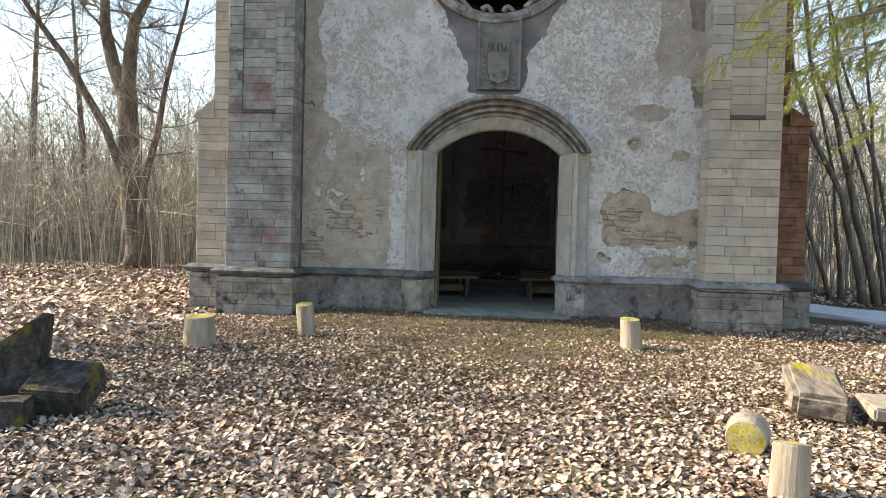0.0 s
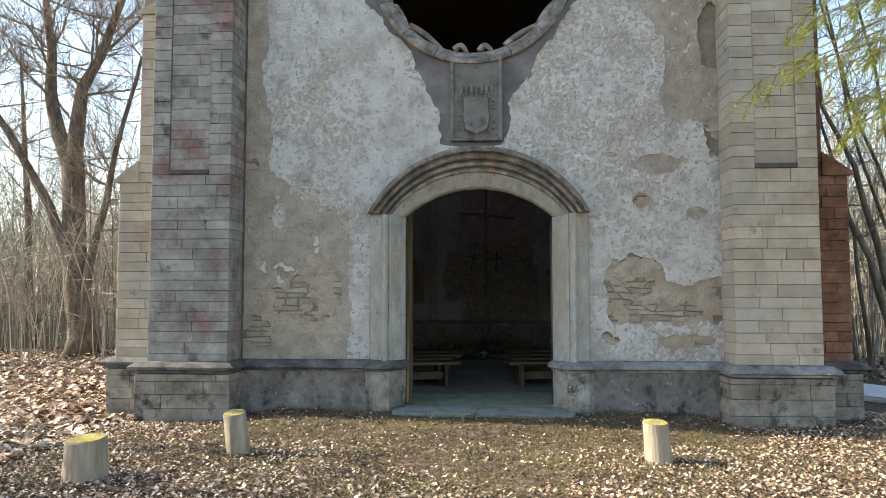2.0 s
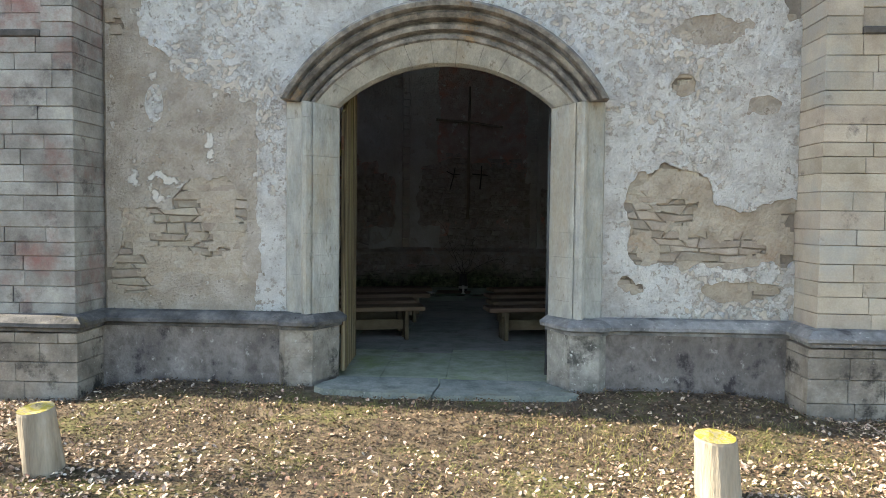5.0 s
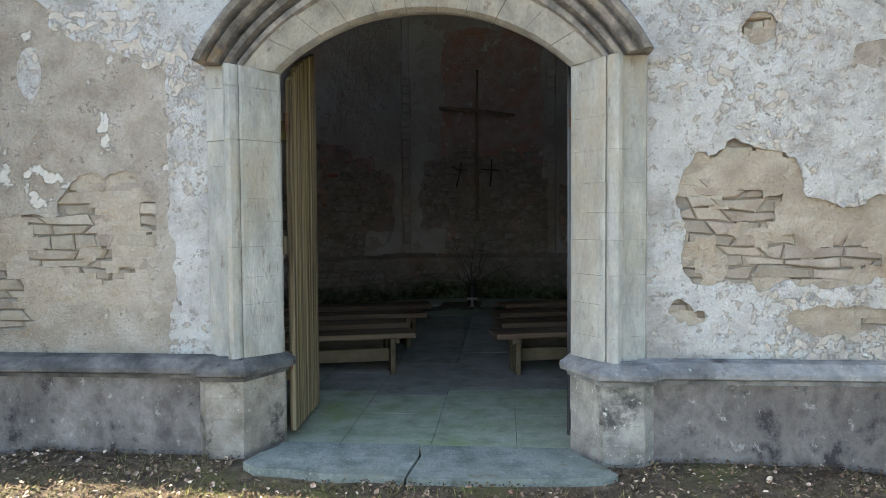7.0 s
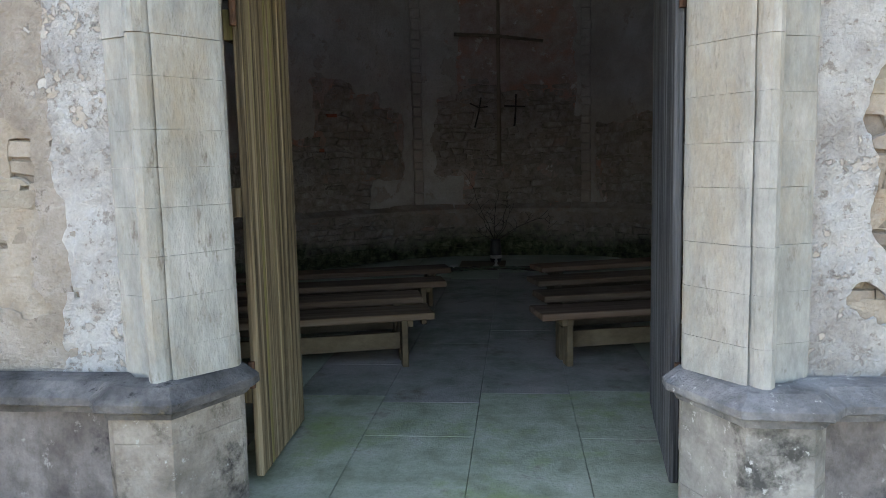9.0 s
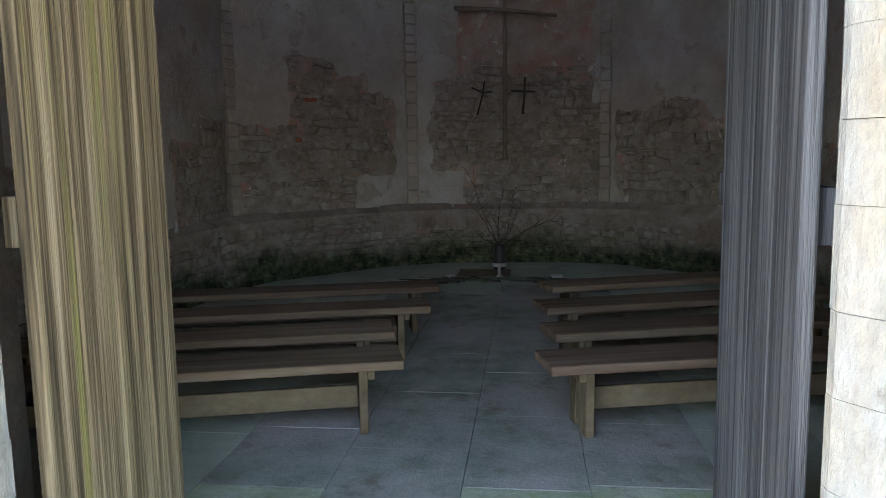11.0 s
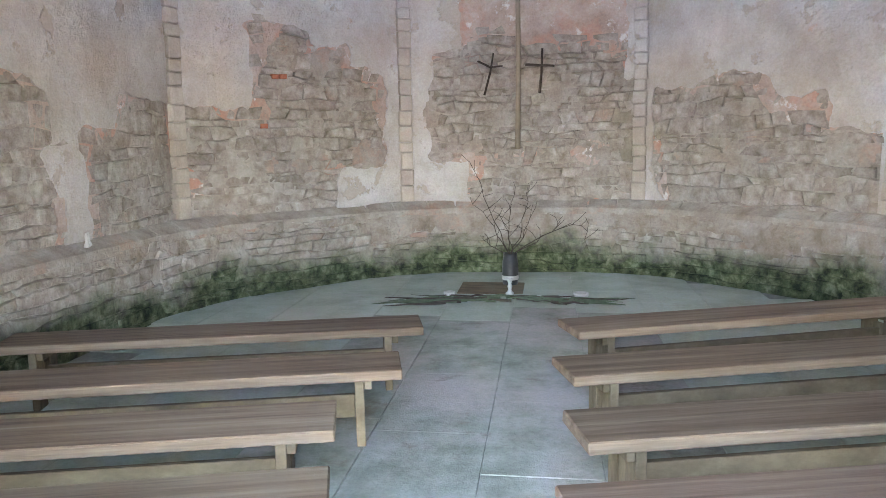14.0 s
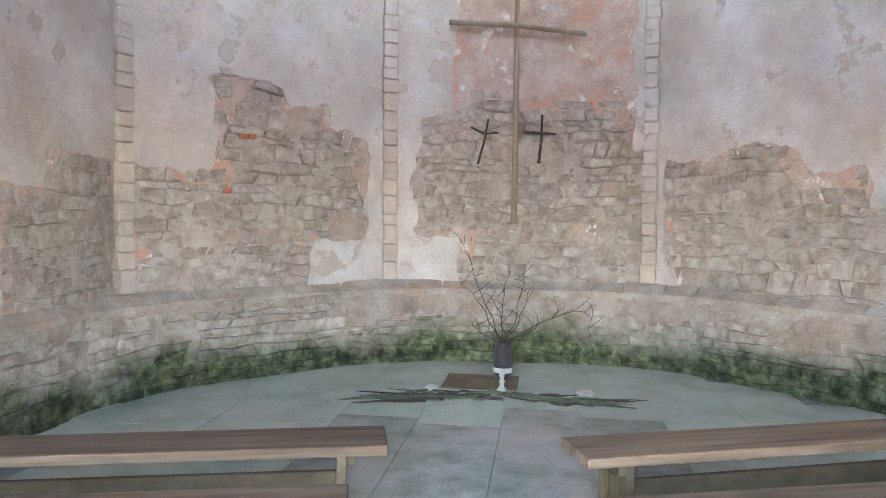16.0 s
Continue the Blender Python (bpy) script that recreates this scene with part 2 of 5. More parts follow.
BASECOAT = material("base_coat", [(0.3, (0.20, 0.15, 0.12)), (0.45, (0.29, 0.235, 0.20)), (0.6, (0.37, 0.325, 0.295)), (0.75, (0.48, 0.45, 0.43))], 3.0, 0.97, 1.0, 30, spots=((0.36, 0.235, 0.185), 1.5, 0.58, 0.68), moss=(0.22, 0.50, 1.1), bumpd=0.06)
FLOORBED = material("floor_bed", [(0.3, (0.16, 0.17, 0.155)), (0.7, (0.27, 0.28, 0.26))], 5.0, 0.95, 0.5, 40)
LITTER = material("leaf_crumbs", [(0.3, (0.045, 0.033, 0.021)), (0.45, (0.115, 0.08, 0.05)), (0.6, (0.19, 0.135, 0.09)), (0.75, (0.32, 0.25, 0.18))], 6.0, 0.9, 0, 60, island=0.5, hue=0.025)
SMEAR = material("smeared_mortar", [(0.3, (0.35, 0.295, 0.235)), (0.5, (0.47, 0.405, 0.33)), (0.7, (0.57, 0.52, 0.45))], 4.0, 0.97, 1.0, 38, stain=((0.40, 0.29, 0.20), 2.0, 0.56, 0.68), bumpd=0.04)
INSMEAR = material("inner_mortar_smear", [(0.3, (0.25, 0.205, 0.175)), (0.5, (0.35, 0.30, 0.265)), (0.7, (0.45, 0.41, 0.38))], 4.0, 0.97, 1.0, 34, stain=((0.40, 0.255, 0.20), 1.2, 0.56, 0.68), moss=(0.22, 0.50, 1.1), bumpd=0.05)
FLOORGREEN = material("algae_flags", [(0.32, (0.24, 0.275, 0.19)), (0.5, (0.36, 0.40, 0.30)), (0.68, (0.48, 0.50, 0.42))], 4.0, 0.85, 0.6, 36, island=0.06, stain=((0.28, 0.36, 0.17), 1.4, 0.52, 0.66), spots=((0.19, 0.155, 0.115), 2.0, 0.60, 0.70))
REDBRICK = material("red_brick", [(0.3, (0.34, 0.10, 0.06)), (0.7, (0.46, 0.18, 0.11))], 9.0, 0.9, 0.6, 50)
HOODSTONE = material("weathered_hood_stone", [(0.3, (0.08, 0.08, 0.08)), (0.46, (0.20, 0.19, 0.18)), (0.58, (0.32, 0.30, 0.275)), (0.72, (0.46, 0.43, 0.39))], 6.0, 0.92, 1.0, 44, vary=0.08, stain=((0.34, 0.24, 0.15), 1.6, 0.56, 0.66), shift=False)
PANELSTONE = material("panel_stone", [(0.3, (0.13, 0.13, 0.125)), (0.6, (0.23, 0.22, 0.205))], 4.0, 0.92, 0.8, 40, stain=((0.08, 0.078, 0.075), 3.0, 0.54, 0.66))
DARKSILL = material("dark_drip_stone", [(0.3, (0.05, 0.05, 0.05)), (0.7, (0.14, 0.13, 0.125))], 4.0, 0.95, 0.5, 50)
RENDER_BLOCK = material("plinth_blocks", [(0.32, (0.15, 0.135, 0.12)), (0.48, (0.27, 0.245, 0.215)), (0.68, (0.42, 0.395, 0.36))], 3.0, 0.95, 0.9, 36, vary=0.14, stain=((0.05, 0.046, 0.043), 2.2, 0.53, 0.63), spots=((0.45, 0.45, 0.43), 22.0, 0.62, 0.69), bumpd=0.03, shift=False)
PIERBLOCK = material("lichened_pier", [(0.32, (0.18, 0.18, 0.165)), (0.5, (0.31, 0.30, 0.28)), (0.68, (0.45, 0.44, 0.41))], 4.0, 0.95, 0.9, 36, vary=0.06, stain=((0.085, 0.085, 0.08), 2.4, 0.54, 0.64), spots=((0.56, 0.56, 0.54), 20.0, 0.60, 0.66), bumpd=0.03, shift=False)
LEDGEPALE = material("pale_ledge", [(0.32, (0.12, 0.125, 0.13)), (0.48, (0.23, 0.235, 0.245)), (0.60, (0.33, 0.335, 0.34)), (0.74, (0.50, 0.50, 0.49))], 4.0, 0.92, 1.0, 36, stain=((0.07, 0.07, 0.075), 2.0, 0.56, 0.66), spots=((0.60, 0.60, 0.58), 18.0, 0.62, 0.68), bumpd=0.03)
UNDERCOAT = material("pink_undercoat", [(0.3, (0.34, 0.24, 0.20)), (0.5, (0.45, 0.34, 0.30)), (0.7, (0.51, 0.44, 0.41))], 4.0, 0.97, 1.0, 36, stain=((0.50, 0.265, 0.205), 1.6, 0.49, 0.64), spots=((0.62, 0.59, 0.58), 3.5, 0.58, 0.64), bumpd=0.04)
RIBBRICK = material("rib_brick", [(0.3, (0.36, 0.30, 0.26)), (0.6, (0.46, 0.40, 0.35)), (0.8, (0.50, 0.38, 0.33))], 4.0, 0.95, 0.7, 45, vary=0.08)
STICK = material("weathered_pole", [(0.3, (0.17, 0.13, 0.10)), (0.6, (0.30, 0.24, 0.19))], 6.0, 0.85, 0.4, 50, stretch=(1, 1, 0.2))
STICKDARK = material("dark_twig", [(0.3, (0.03, 0.022, 0.018)), (0.7, (0.075, 0.055, 0.045))], 10.0, 0.85, 0.3, 50)
BLACKVASE = material("black_vase", [(0.3, (0.018, 0.018, 0.02)), (0.7, (0.045, 0.045, 0.05))], 6.0, 0.4, 0.1, 60)
WHITEWAX = material("white_wax", [(0.3, (0.42, 0.42, 0.41)), (0.7, (0.60, 0.60, 0.59))], 8.0, 0.5, 0.1, 60)
FIRTWIG = material("fir_garland", [(0.3, (0.05, 0.085, 0.05)), (0.7, (0.12, 0.15, 0.10))], 10.0, 0.9, 0.3, 50)
LOGBENCH = material("split_log_moss", [(0.32, (0.09, 0.075, 0.06)), (0.5, (0.23, 0.19, 0.155)), (0.68, (0.36, 0.32, 0.275))], 12.0, 0.92, 1.0, 36, stretch=(1, 0.25, 1), stain=((0.38, 0.30, 0.02), 2.4, 0.58, 0.64), bumpd=0.03)
LEAF = material("dry_leaf", [(0.28, (0.09, 0.05, 0.03)), (0.38, (0.26, 0.155, 0.10)), (0.48, (0.48, 0.35, 0.26)), (0.58, (0.68, 0.57, 0.46)), (0.72, (0.84, 0.77, 0.68))], 15.0, 0.6, 0.2, 80, island=0.6, hue=0.016, stain=((0.22, 0.10, 0.06), 0.7, 0.55, 0.66))
GRASS = material("thin_grass", [(0.3, (0.30, 0.25, 0.11)), (0.5, (0.24, 0.23, 0.08)), (0.7, (0.13, 0.17, 0.05))], 2.0, 0.8, 0, 40, island=0.3)
TWIG = material("grey_twig", [(0.3, (0.17, 0.145, 0.115)), (0.7, (0.33, 0.29, 0.24))], 3.0, 0.9, 0, 30, island=0.25)
SAPLING = material("sapling_bark", [(0.3, (0.17, 0.15, 0.12)), (0.5, (0.38, 0.35, 0.295)), (0.7, (0.58, 0.545, 0.475))], 0.9, 0.9, 0, 30, island=0.6)
NEEDLE = material("spruce_needles", [(0.3, (0.12, 0.16, 0.03)), (0.5, (0.22, 0.25, 0.045)), (0.7, (0.34, 0.33, 0.08))], 4.0, 0.6, 0, 40, island=0.35)
IRON = material("rusty_iron", [(0.3, (0.07, 0.045, 0.03)), (0.7, (0.2, 0.10, 0.06))], 12.0, 0.7, 0.3, 60, metal=0.5)


# ---- helpers of this scene ----
def mesh_ob(name, verts, faces, mat, parent=None, smooth=False):
    me = bpy.data.meshes.new(name)
    me.from_pydata(verts, [], faces)
    me.materials.append(mat)
    if smooth:
        me.polygons.foreach_set("use_smooth", [True] * len(faces))
    me.update()
    ob = new(name, me)
    ob.parent = parent
    return ob


def part(name, bm, mat, parent=None, label="", smooth=False):
    me = bpy.data.meshes.new(name)
    bmesh.ops.recalc_face_normals(bm, faces=bm.faces)
    bm.to_mesh(me)
    bm.free()
    me.materials.append(mat)
    if smooth:
        me.polygons.foreach_set("use_smooth", [True] * len(me.polygons))
    ob = new(name, me)
    ob.parent = parent
    if label:
        ob["label"] = label
    return ob


def box(x0, x1, y0, y1, z0, z1, bevel=0.0, jit=0.0, bm=None):
    own = bm is None
    bm = bm or bmesh.new()
    g = bmesh.ops.create_cube(bm, size=1.0, matrix=Matrix.Translation(((x0 + x1) / 2, (y0 + y1) / 2, (z0 + z1) / 2)) @ Matrix.Diagonal((x1 - x0, y1 - y0, z1 - z0, 1)))
    vs = g["verts"]
    if jit:
        for v in vs:
            v.co += Vector([random.uniform(-jit, jit) for _ in range(3)])
    if bevel:
        es = list({e for v in vs for e in v.link_edges})
        bmesh.ops.bevel(bm, geom=es, offset=bevel, segments=1, affect="EDGES")
    return bm


def holder(name, at=(0, 0, 0), label="", category="", group="", kind=""):
    ob = new(name)
    ob.matrix_world = at if isinstance(at, Matrix) else Matrix.Translation(at)
    return tagged(ob, label, category, group, kind)


def tube(vs, fs, pts, radii, sides=6, cap=True):
    """Adds a tapered tube along pts to the lists vs and fs."""
    base = len(vs)
    n = len(pts)
    for i, (p, r) in enumerate(zip(pts, radii)):
        p = Vector(p)
        d = (Vector(pts[min(i + 1, n - 1)]) - Vector(pts[max(i - 1, 0)])).normalized()
        a = d.cross(Vector((0.3, 1, 0.1)) if abs(d.y) < 0.9 else Vector((1, 0, 0))).normalized()
        b = d.cross(a)
        for k in range(sides):
            w = 2 * math.pi * k / sides
            vs.append(tuple(p + r * (math.cos(w) * a + math.sin(w) * b)))
    for i in range(n - 1):
        for k in range(sides):
            k2 = (k + 1) % sides
            fs.append((base + i * sides + k, base + i * sides + k2, base + (i + 1) * sides + k2, base + (i + 1) * sides + k))
    if cap:
        fs.append(tuple(base + k for k in range(sides))[::-1])
        fs.append(tuple(base + (n - 1) * sides + k for k in range(sides)))


def nz(x, y, z=0.0):
    return noise.noise(Vector((x, y, z)))


def blob_field(blobs, seed, rough=0.13):
    """A function of (u, v): above 0 plaster holds, below 0 it has fallen. blobs: centre u, v and half sizes, with a fifth number for a squarish one."""
    def f(u, v):
        d = 9.0
        for cu, cv, ru, rv, *square in blobs:
            if square:
                qu, qv = abs(u - cu) - ru + 0.08, abs(v - cv) - rv + 0.08
                d = min(d, math.hypot(max(qu, 0), max(qv, 0)) + min(max(qu, qv), 0) - 0.08)
            else:
                d = min(d, (math.hypot((u - cu) / ru, (v - cv) / rv) - 1) * min(ru, rv))
        return d + rough * nz(u * 1.9, v * 1.9, seed) + 0.055 * nz(u * 6, v * 6, seed + 5) + 0.025 * nz(u * 17, v * 17, seed + 9)
    return f


def sheet(name, place, width, height, cell, f, thick, mat, parent, bulge=0.008, keep=None):
    """A plaster sheet in the plane u, v of the matrix place (u, v, outward), with the fallen parts left open and edges thick."""
    nu, nv = max(2, round(width / cell)) + 1, max(2, round(height / cell)) + 1
    cu, cv = width / (nu - 1), height / (nv - 1)
    vals = [[f(i * cu, j * cv) for i in range(nu)] for j in range(nv)]
    cells = {}
    for j in range(nv - 1):
        for i in range(nu - 1):
            if vals[j][i] + vals[j][i + 1] + vals[j + 1][i] + vals[j + 1][i + 1] > 0 and (keep is None or keep((i + 0.5) * cu, (j + 0.5) * cv)):
                cells[(i, j)] = True
    idx, verts, faces = {}, [], []

    def vert(i, j):
        if (i, j) not in idx:
            u, v = i * cu, j * cv
            c = vals[j][i]
            edge = not all((i + a, j + b) in cells for a in (-1, 0) for b in (-1, 0)) and 0 < i < nu - 1 and 0 < j < nv - 1
            if edge and abs(c) < 2 * cell:
                e = 0.01
                gu, gv = (f(u + e, v) - c) / e, (f(u, v + e) - c) / e
                g2 = max(gu * gu + gv * gv, 0.3)
                su, sv = -c * gu / g2, -c * gv / g2
                s = min(1.0, 0.75 * cell / max(math.hypot(su, sv), 1e-6))
                u, v = u + su * s, v + sv * s
            w = bulge * (nz(u * 1.7, v * 1.7, 3.3) + 0.6 * nz(u * 7, v * 7, 1.3) + 0.55 * nz(u * 19, v * 19, 2.3))
            idx[(i, j)] = len(verts)
            verts.append(tuple(place @ Vector((u, v, w))))
            verts.append(tuple(place @ Vector((u, v, -thick))))
        return idx[(i, j)]

    for (i, j) in cells:
        a, b, c, d = vert(i, j), vert(i + 1, j), vert(i + 1, j + 1), vert(i, j + 1)
        faces.append((a, b, c, d))
        for (p, q, ni, nj) in ((a, b, i, j - 1), (b, c, i + 1, j), (c, d, i, j + 1), (d, a, i - 1, j)):
            if (ni, nj) not in cells:
                faces.append((p, p + 1, q + 1, q))
    return mesh_ob(name, verts, faces, mat, parent)


def rubble(parent, place, width, height, f, mat_of, rows=(0.07, 0.15), runs=(0.13, 0.42), depth=0.08, proud=0.012, v0=0.0, limit=300, gap=0.004, u0=0.0, seed=0.0):
    """Uneven courses of fitted rough stones where f is below a little; place has columns u, v, outward."""
    edges = [v0]
    while edges[-1] < height:
        edges.append(edges[-1] + random.uniform(*rows))
    amp = 0.62 * (rows[0] + rows[1]) / 2
    line = lambda j, u: edges[j] + (amp * nz(u * 2.1, j * 5.7, seed) + 0.3 * amp * nz(u * 8.0, j * 3.1, seed + 2) if 0 < j else 0)
    count = 0
    for j in range(len(edges) - 1):
        cuts = [u0 + random.uniform(0, 0.1)]
        while cuts[-1] < width:
            cuts.append(cuts[-1] + random.uniform(*runs))
        lean = [random.uniform(-0.04, 0.04) for _ in cuts]
        for k in range(len(cuts) - 1):
            a, c = cuts[k], cuts[k + 1]
            mid, vm = (a + c) / 2, (edges[j] + edges[j + 1]) / 2
            if c > width + 0.04 or f(mid, vm) > 0.05 or count >= limit:
                continue
            um = mid + random.uniform(-0.25, 0.25) * (c - a)
            ring = [(a + gap - lean[k], line(j, a) + gap), (um, line(j, um) + gap), (c - gap - lean[k + 1], line(j, c) + gap), (c - gap + lean[k + 1], line(j + 1, c) - gap), (um, line(j + 1, um) - gap), (a + gap + lean[k], line(j + 1, a) - gap)]
            cu, cv = sum(p[0] for p in ring) / 6, sum(p[1] for p in ring) / 6
            out = random.uniform(-0.010, proud)
            tu, tv = random.uniform(-0.05, 0.05), random.uniform(-0.08, 0.08)
            vs = [(u, v, -depth) for u, v in ring] + [(u, v, out - 0.016) for u, v in ring]
            for u, v in ring:
                q = random.uniform(0.06, 0.28)
                un, vn = u + (cu - u) * q * 0.8, v + (cv - v) * q
                vs.append((un, vn, out + tu * (un - cu) + tv * (vn - cv) + random.uniform(-0.003, 0.003)))
            fs = [(r * 6 + n, r * 6 + (n + 1) % 6, r * 6 + 6 + (n + 1) % 6, r * 6 + 6 + n) for r in (0, 1) for n in range(6)] + [tuple(range(12, 18))]
            mesh_ob("stone", [tuple(place @ Vector(v)) for v in vs], fs, mat_of(mid, vm), parent)
            count += 1


# ---- ground ----
def ground_z(x, y):
    base = -0.10 if y > 11 else -0.10 - 0.16 * min(1.0, (11 - y) / 7.0)
    r = math.hypot(x, y - 8)
    hump = 0.03 * nz(x * 0.5, y * 0.5) + 0.015 * nz(x * 1.7, y * 1.7, 2)
    rise = 0.0
    if x < -5:
        rise = -0.16 * min(1, (-5 - x) / 4.0) * max(0.0, min(1, (y - 12) / 6.0))
    swell = 0.11 * max(0.0, min(1, (y - 10.6) / 0.9)) * max(0.0, min(1, (3.6 - abs(x)) / 0.8))
    return base + swell + hump * (1 if r < 60 else 0) + rise


def axis(lo, hi, fine_lo, fine_hi, fine):
    out = [fine_lo + i * fine for i in range(int((fine_hi - fine_lo) / fine) + 1)]
    s, x = fine, out[0]
    while x > lo:
        s *= 1.35
        x -= s
        out.insert(0, x)
    s, x = fine, out[-1]
    while x < hi:
        s *= 1.35
        x += s
        out.append(x)
    return out


gx, gy = axis(-900, 900, -9, 9, 0.2), axis(-900, 900, -4, 12, 0.2)
gv = [(x, y, ground_z(x, y) - (0.5 if (-4.2 < x < 4.2 and 12.15 < y < 23) else 0)) for y in gy for x in gx]
gf = [(j * len(gx) + i, j * len(gx) + i + 1, (j + 1) * len(gx) + i + 1, (j + 1) * len(gx) + i) for j in range(len(gy) - 1) for i in range(len(gx) - 1)]
tagged(mesh_ob("ground", gv, gf, EARTH, smooth=True), "bare woodland soil with thin moss under fallen leaves", "ground", kind="structure")

# ---- facade ----
WALL_Y, INNER_Y, TOP = 12.17, 12.95, 9.2
SPRING, RISE, HALF = 2.82, 0.42, 1.085
OC_X, OC_Z, OC_R = -0.07, 6.60, 1.33


def arch_z(x, half, spring, rise):
    r = (half * half + rise * rise) / (2 * rise)
    return spring + rise - r + math.sqrt(max(r * r - x * x, 0))


def in_portal(x, z):
    return abs(x) < 1.56 and z < arch_z(x, 1.6, 2.86, 0.98)


def cement_field(x, z):
    """Above 0 in the darker cement patch that runs from the round window down to the portal."""
    wob = 0.14 * nz(x * 2.5, z * 2.5, 4) + 0.05 * nz(x * 9, z * 9, 6) + 0.02 * nz(x * 23, z * 23, 8)
    return min(z - 3.7, 0.5 + max(0, z - 4.3) ** 1.3 * 0.52 + wob - abs(x + 0.07), 2.75 - math.hypot(x - OC_X, z - OC_Z))


def plain(x, z):
    return not in_portal(x, z) and math.hypot(x - OC_X, z - OC_Z) > OC_R + 0.12


def tan_field(x, z):
    """Above 0 on the smoother tan coat on the lower west side and in the east corner."""
    wob = 0.35 * nz(x * 1.1, z * 1.1, 12) + 0.12 * nz(x * 4, z * 4, 13) + 0.05 * nz(x * 12, z * 12, 14) + 0.02 * nz(x * 27, z * 27, 15)
    patch = min(math.hypot((x - 2.6) / 0.5, (z - 3.5) / 0.28), math.hypot((x - 3.15) / 0.25, (z - 2.85) / 0.18))
    d = max(min(1.85 - z - 0.55 * x - wob, -1.95 + wob * 0.6 - x), -3.15 + wob * 0.5 - x, 0.25 * (0.7 + 2.2 * wob - patch), min(x - 2.6 - wob, z - 4.2 - wob))
    return min(d, 0.1 * (math.hypot((x + 2.98) / 0.09, (z - 2.8) / 0.2) - 1 - 2 * wob))


facade = holder("wall_facade", (0, 0, 0), "weathered chapel front with crumbling roughcast and bare rubble", "wall", kind="structure")
core_v, core_f = [], []


def wall_piece(x0, x1, z0, z1, y0, y1):
    b = len(core_v)
    for x, z in ((x0, z0[0]), (x1, z0[1]), (x1, z1[1]), (x0, z1[0])):
        core_v.append((x, y0, z))
        core_v.append((x, y1, z))
    core_f.extend([(b, b + 2, b + 4, b + 6), (b + 7, b + 5, b + 3, b + 1), (b, b + 1, b + 3, b + 2), (b + 4, b + 5, b + 7, b + 6), (b, b + 6, b + 7, b + 1), (b + 2, b + 3, b + 5, b + 4)])


cols = [-4.7, -3.5, -2.5, -1.6] + [-1.5 + 0.1 * i for i in range(31)] + [1.6, 2.5, 3.5, 4.62]
for y0, y1, half_open, up in ((WALL_Y + 0.022, 12.38, 1.2, 0.02), (12.38, INNER_Y, 1.5, 0.2)):
    for x0, x1 in zip(cols, cols[1:]):
        xm = (x0 + x1) / 2
        lo = [-0.4, -0.4]
        if abs(xm) < half_open:
            lo = [arch_z(max(-half_open, min(half_open, x)), half_open, SPRING, RISE) + up for x in (x0, x1)]
        if abs(xm - OC_X) < OC_R + 0.02:
            half = [math.sqrt(max((OC_R + 0.05) ** 2 - (x - OC_X) ** 2, 0)) for x in (x0, x1)]
            wall_piece(x0, x1, lo, [OC_Z - h for h in half], y0, y1)
            wall_piece(x0, x1, [OC_Z + h for h in half], [TOP, TOP], y0, y1)
        else:
            wall_piece(x0, x1, lo, [TOP, TOP], y0, y1)
mesh_ob("masonry_core", core_v, core_f, MORTAR, facade)


def facing(x0, y, z0):
    return Matrix(((1, 0, 0, x0), (0, 0, -1, y), (0, 1, 0, z0), (0, 0, 0, 1)))


fall = blob_field([(5.80, 1.08, 0.38, 0.46), (5.47, 1.2, 0.13, 0.24), (5.75, 0.74, 0.43, 0.22), (6.5, 0.82, 0.62, 0.31), (6.85, 1.12, 0.3, 0.16), (6.45, 0.30, 0.32, 0.09), (5.33, 0.36, 0.06, 0.07), (5.47, 0.30, 0.07, 0.05), (5.82, 2.34, 0.11, 0.09), (6.55, 1.85, 0.025, 0.025),
                   (6.92, 3.3, 0.14, 0.3), (0.80, 0.72, 0.66, 0.36, 1), (1.1, 1.15, 0.45, 0.2), (0.35, 0.4, 0.3, 0.22), (0.1, 2.95, 0.08, 0.2), (6.9, 4.7, 0.2, 0.5), (1.3, 0.38, 0.3, 0.10)], 2.0, 0.10)
sheet("plaster", facing(-3.5, WALL_Y - 0.03, 0.7), 6.98, 7.5, 0.032, lambda u, v: min(fall(u, v), -tan_field(u - 3.5, v + 0.7), -cement_field(u - 3.5, v + 0.7)), 0.068, ROUGHCAST, facade, 0.024,
      keep=lambda u, v: plain(u - 3.5, v + 0.7))
sheet("lime_coat", facing(-3.5, WALL_Y - 0.022, 0.7), 6.98, 7.5, 0.045, lambda u, v: min(fall(u, v), tan_field(u - 3.5, v + 0.7) + 0.06), 0.055, TANCOAT, facade, 0.014,
      keep=lambda u, v: plain(u - 3.5, v + 0.7))
sheet("cement_patch", facing(-3.5, WALL_Y - 0.015, 3.0), 6.98, 5.2, 0.045, lambda u, v: cement_field(u - 3.5, v + 3.0) + 0.06, 0.04, CEMENT, facade, 0.008,
      keep=lambda u, v: plain(u - 3.5, v + 3.0))
rubble(facade, facing(-3.5, WALL_Y, 0.7), 6.98, 3.6, fall, lambda u, v: RUBBLE, rows=(0.05, 0.11), runs=(0.12, 0.42), proud=0.012)


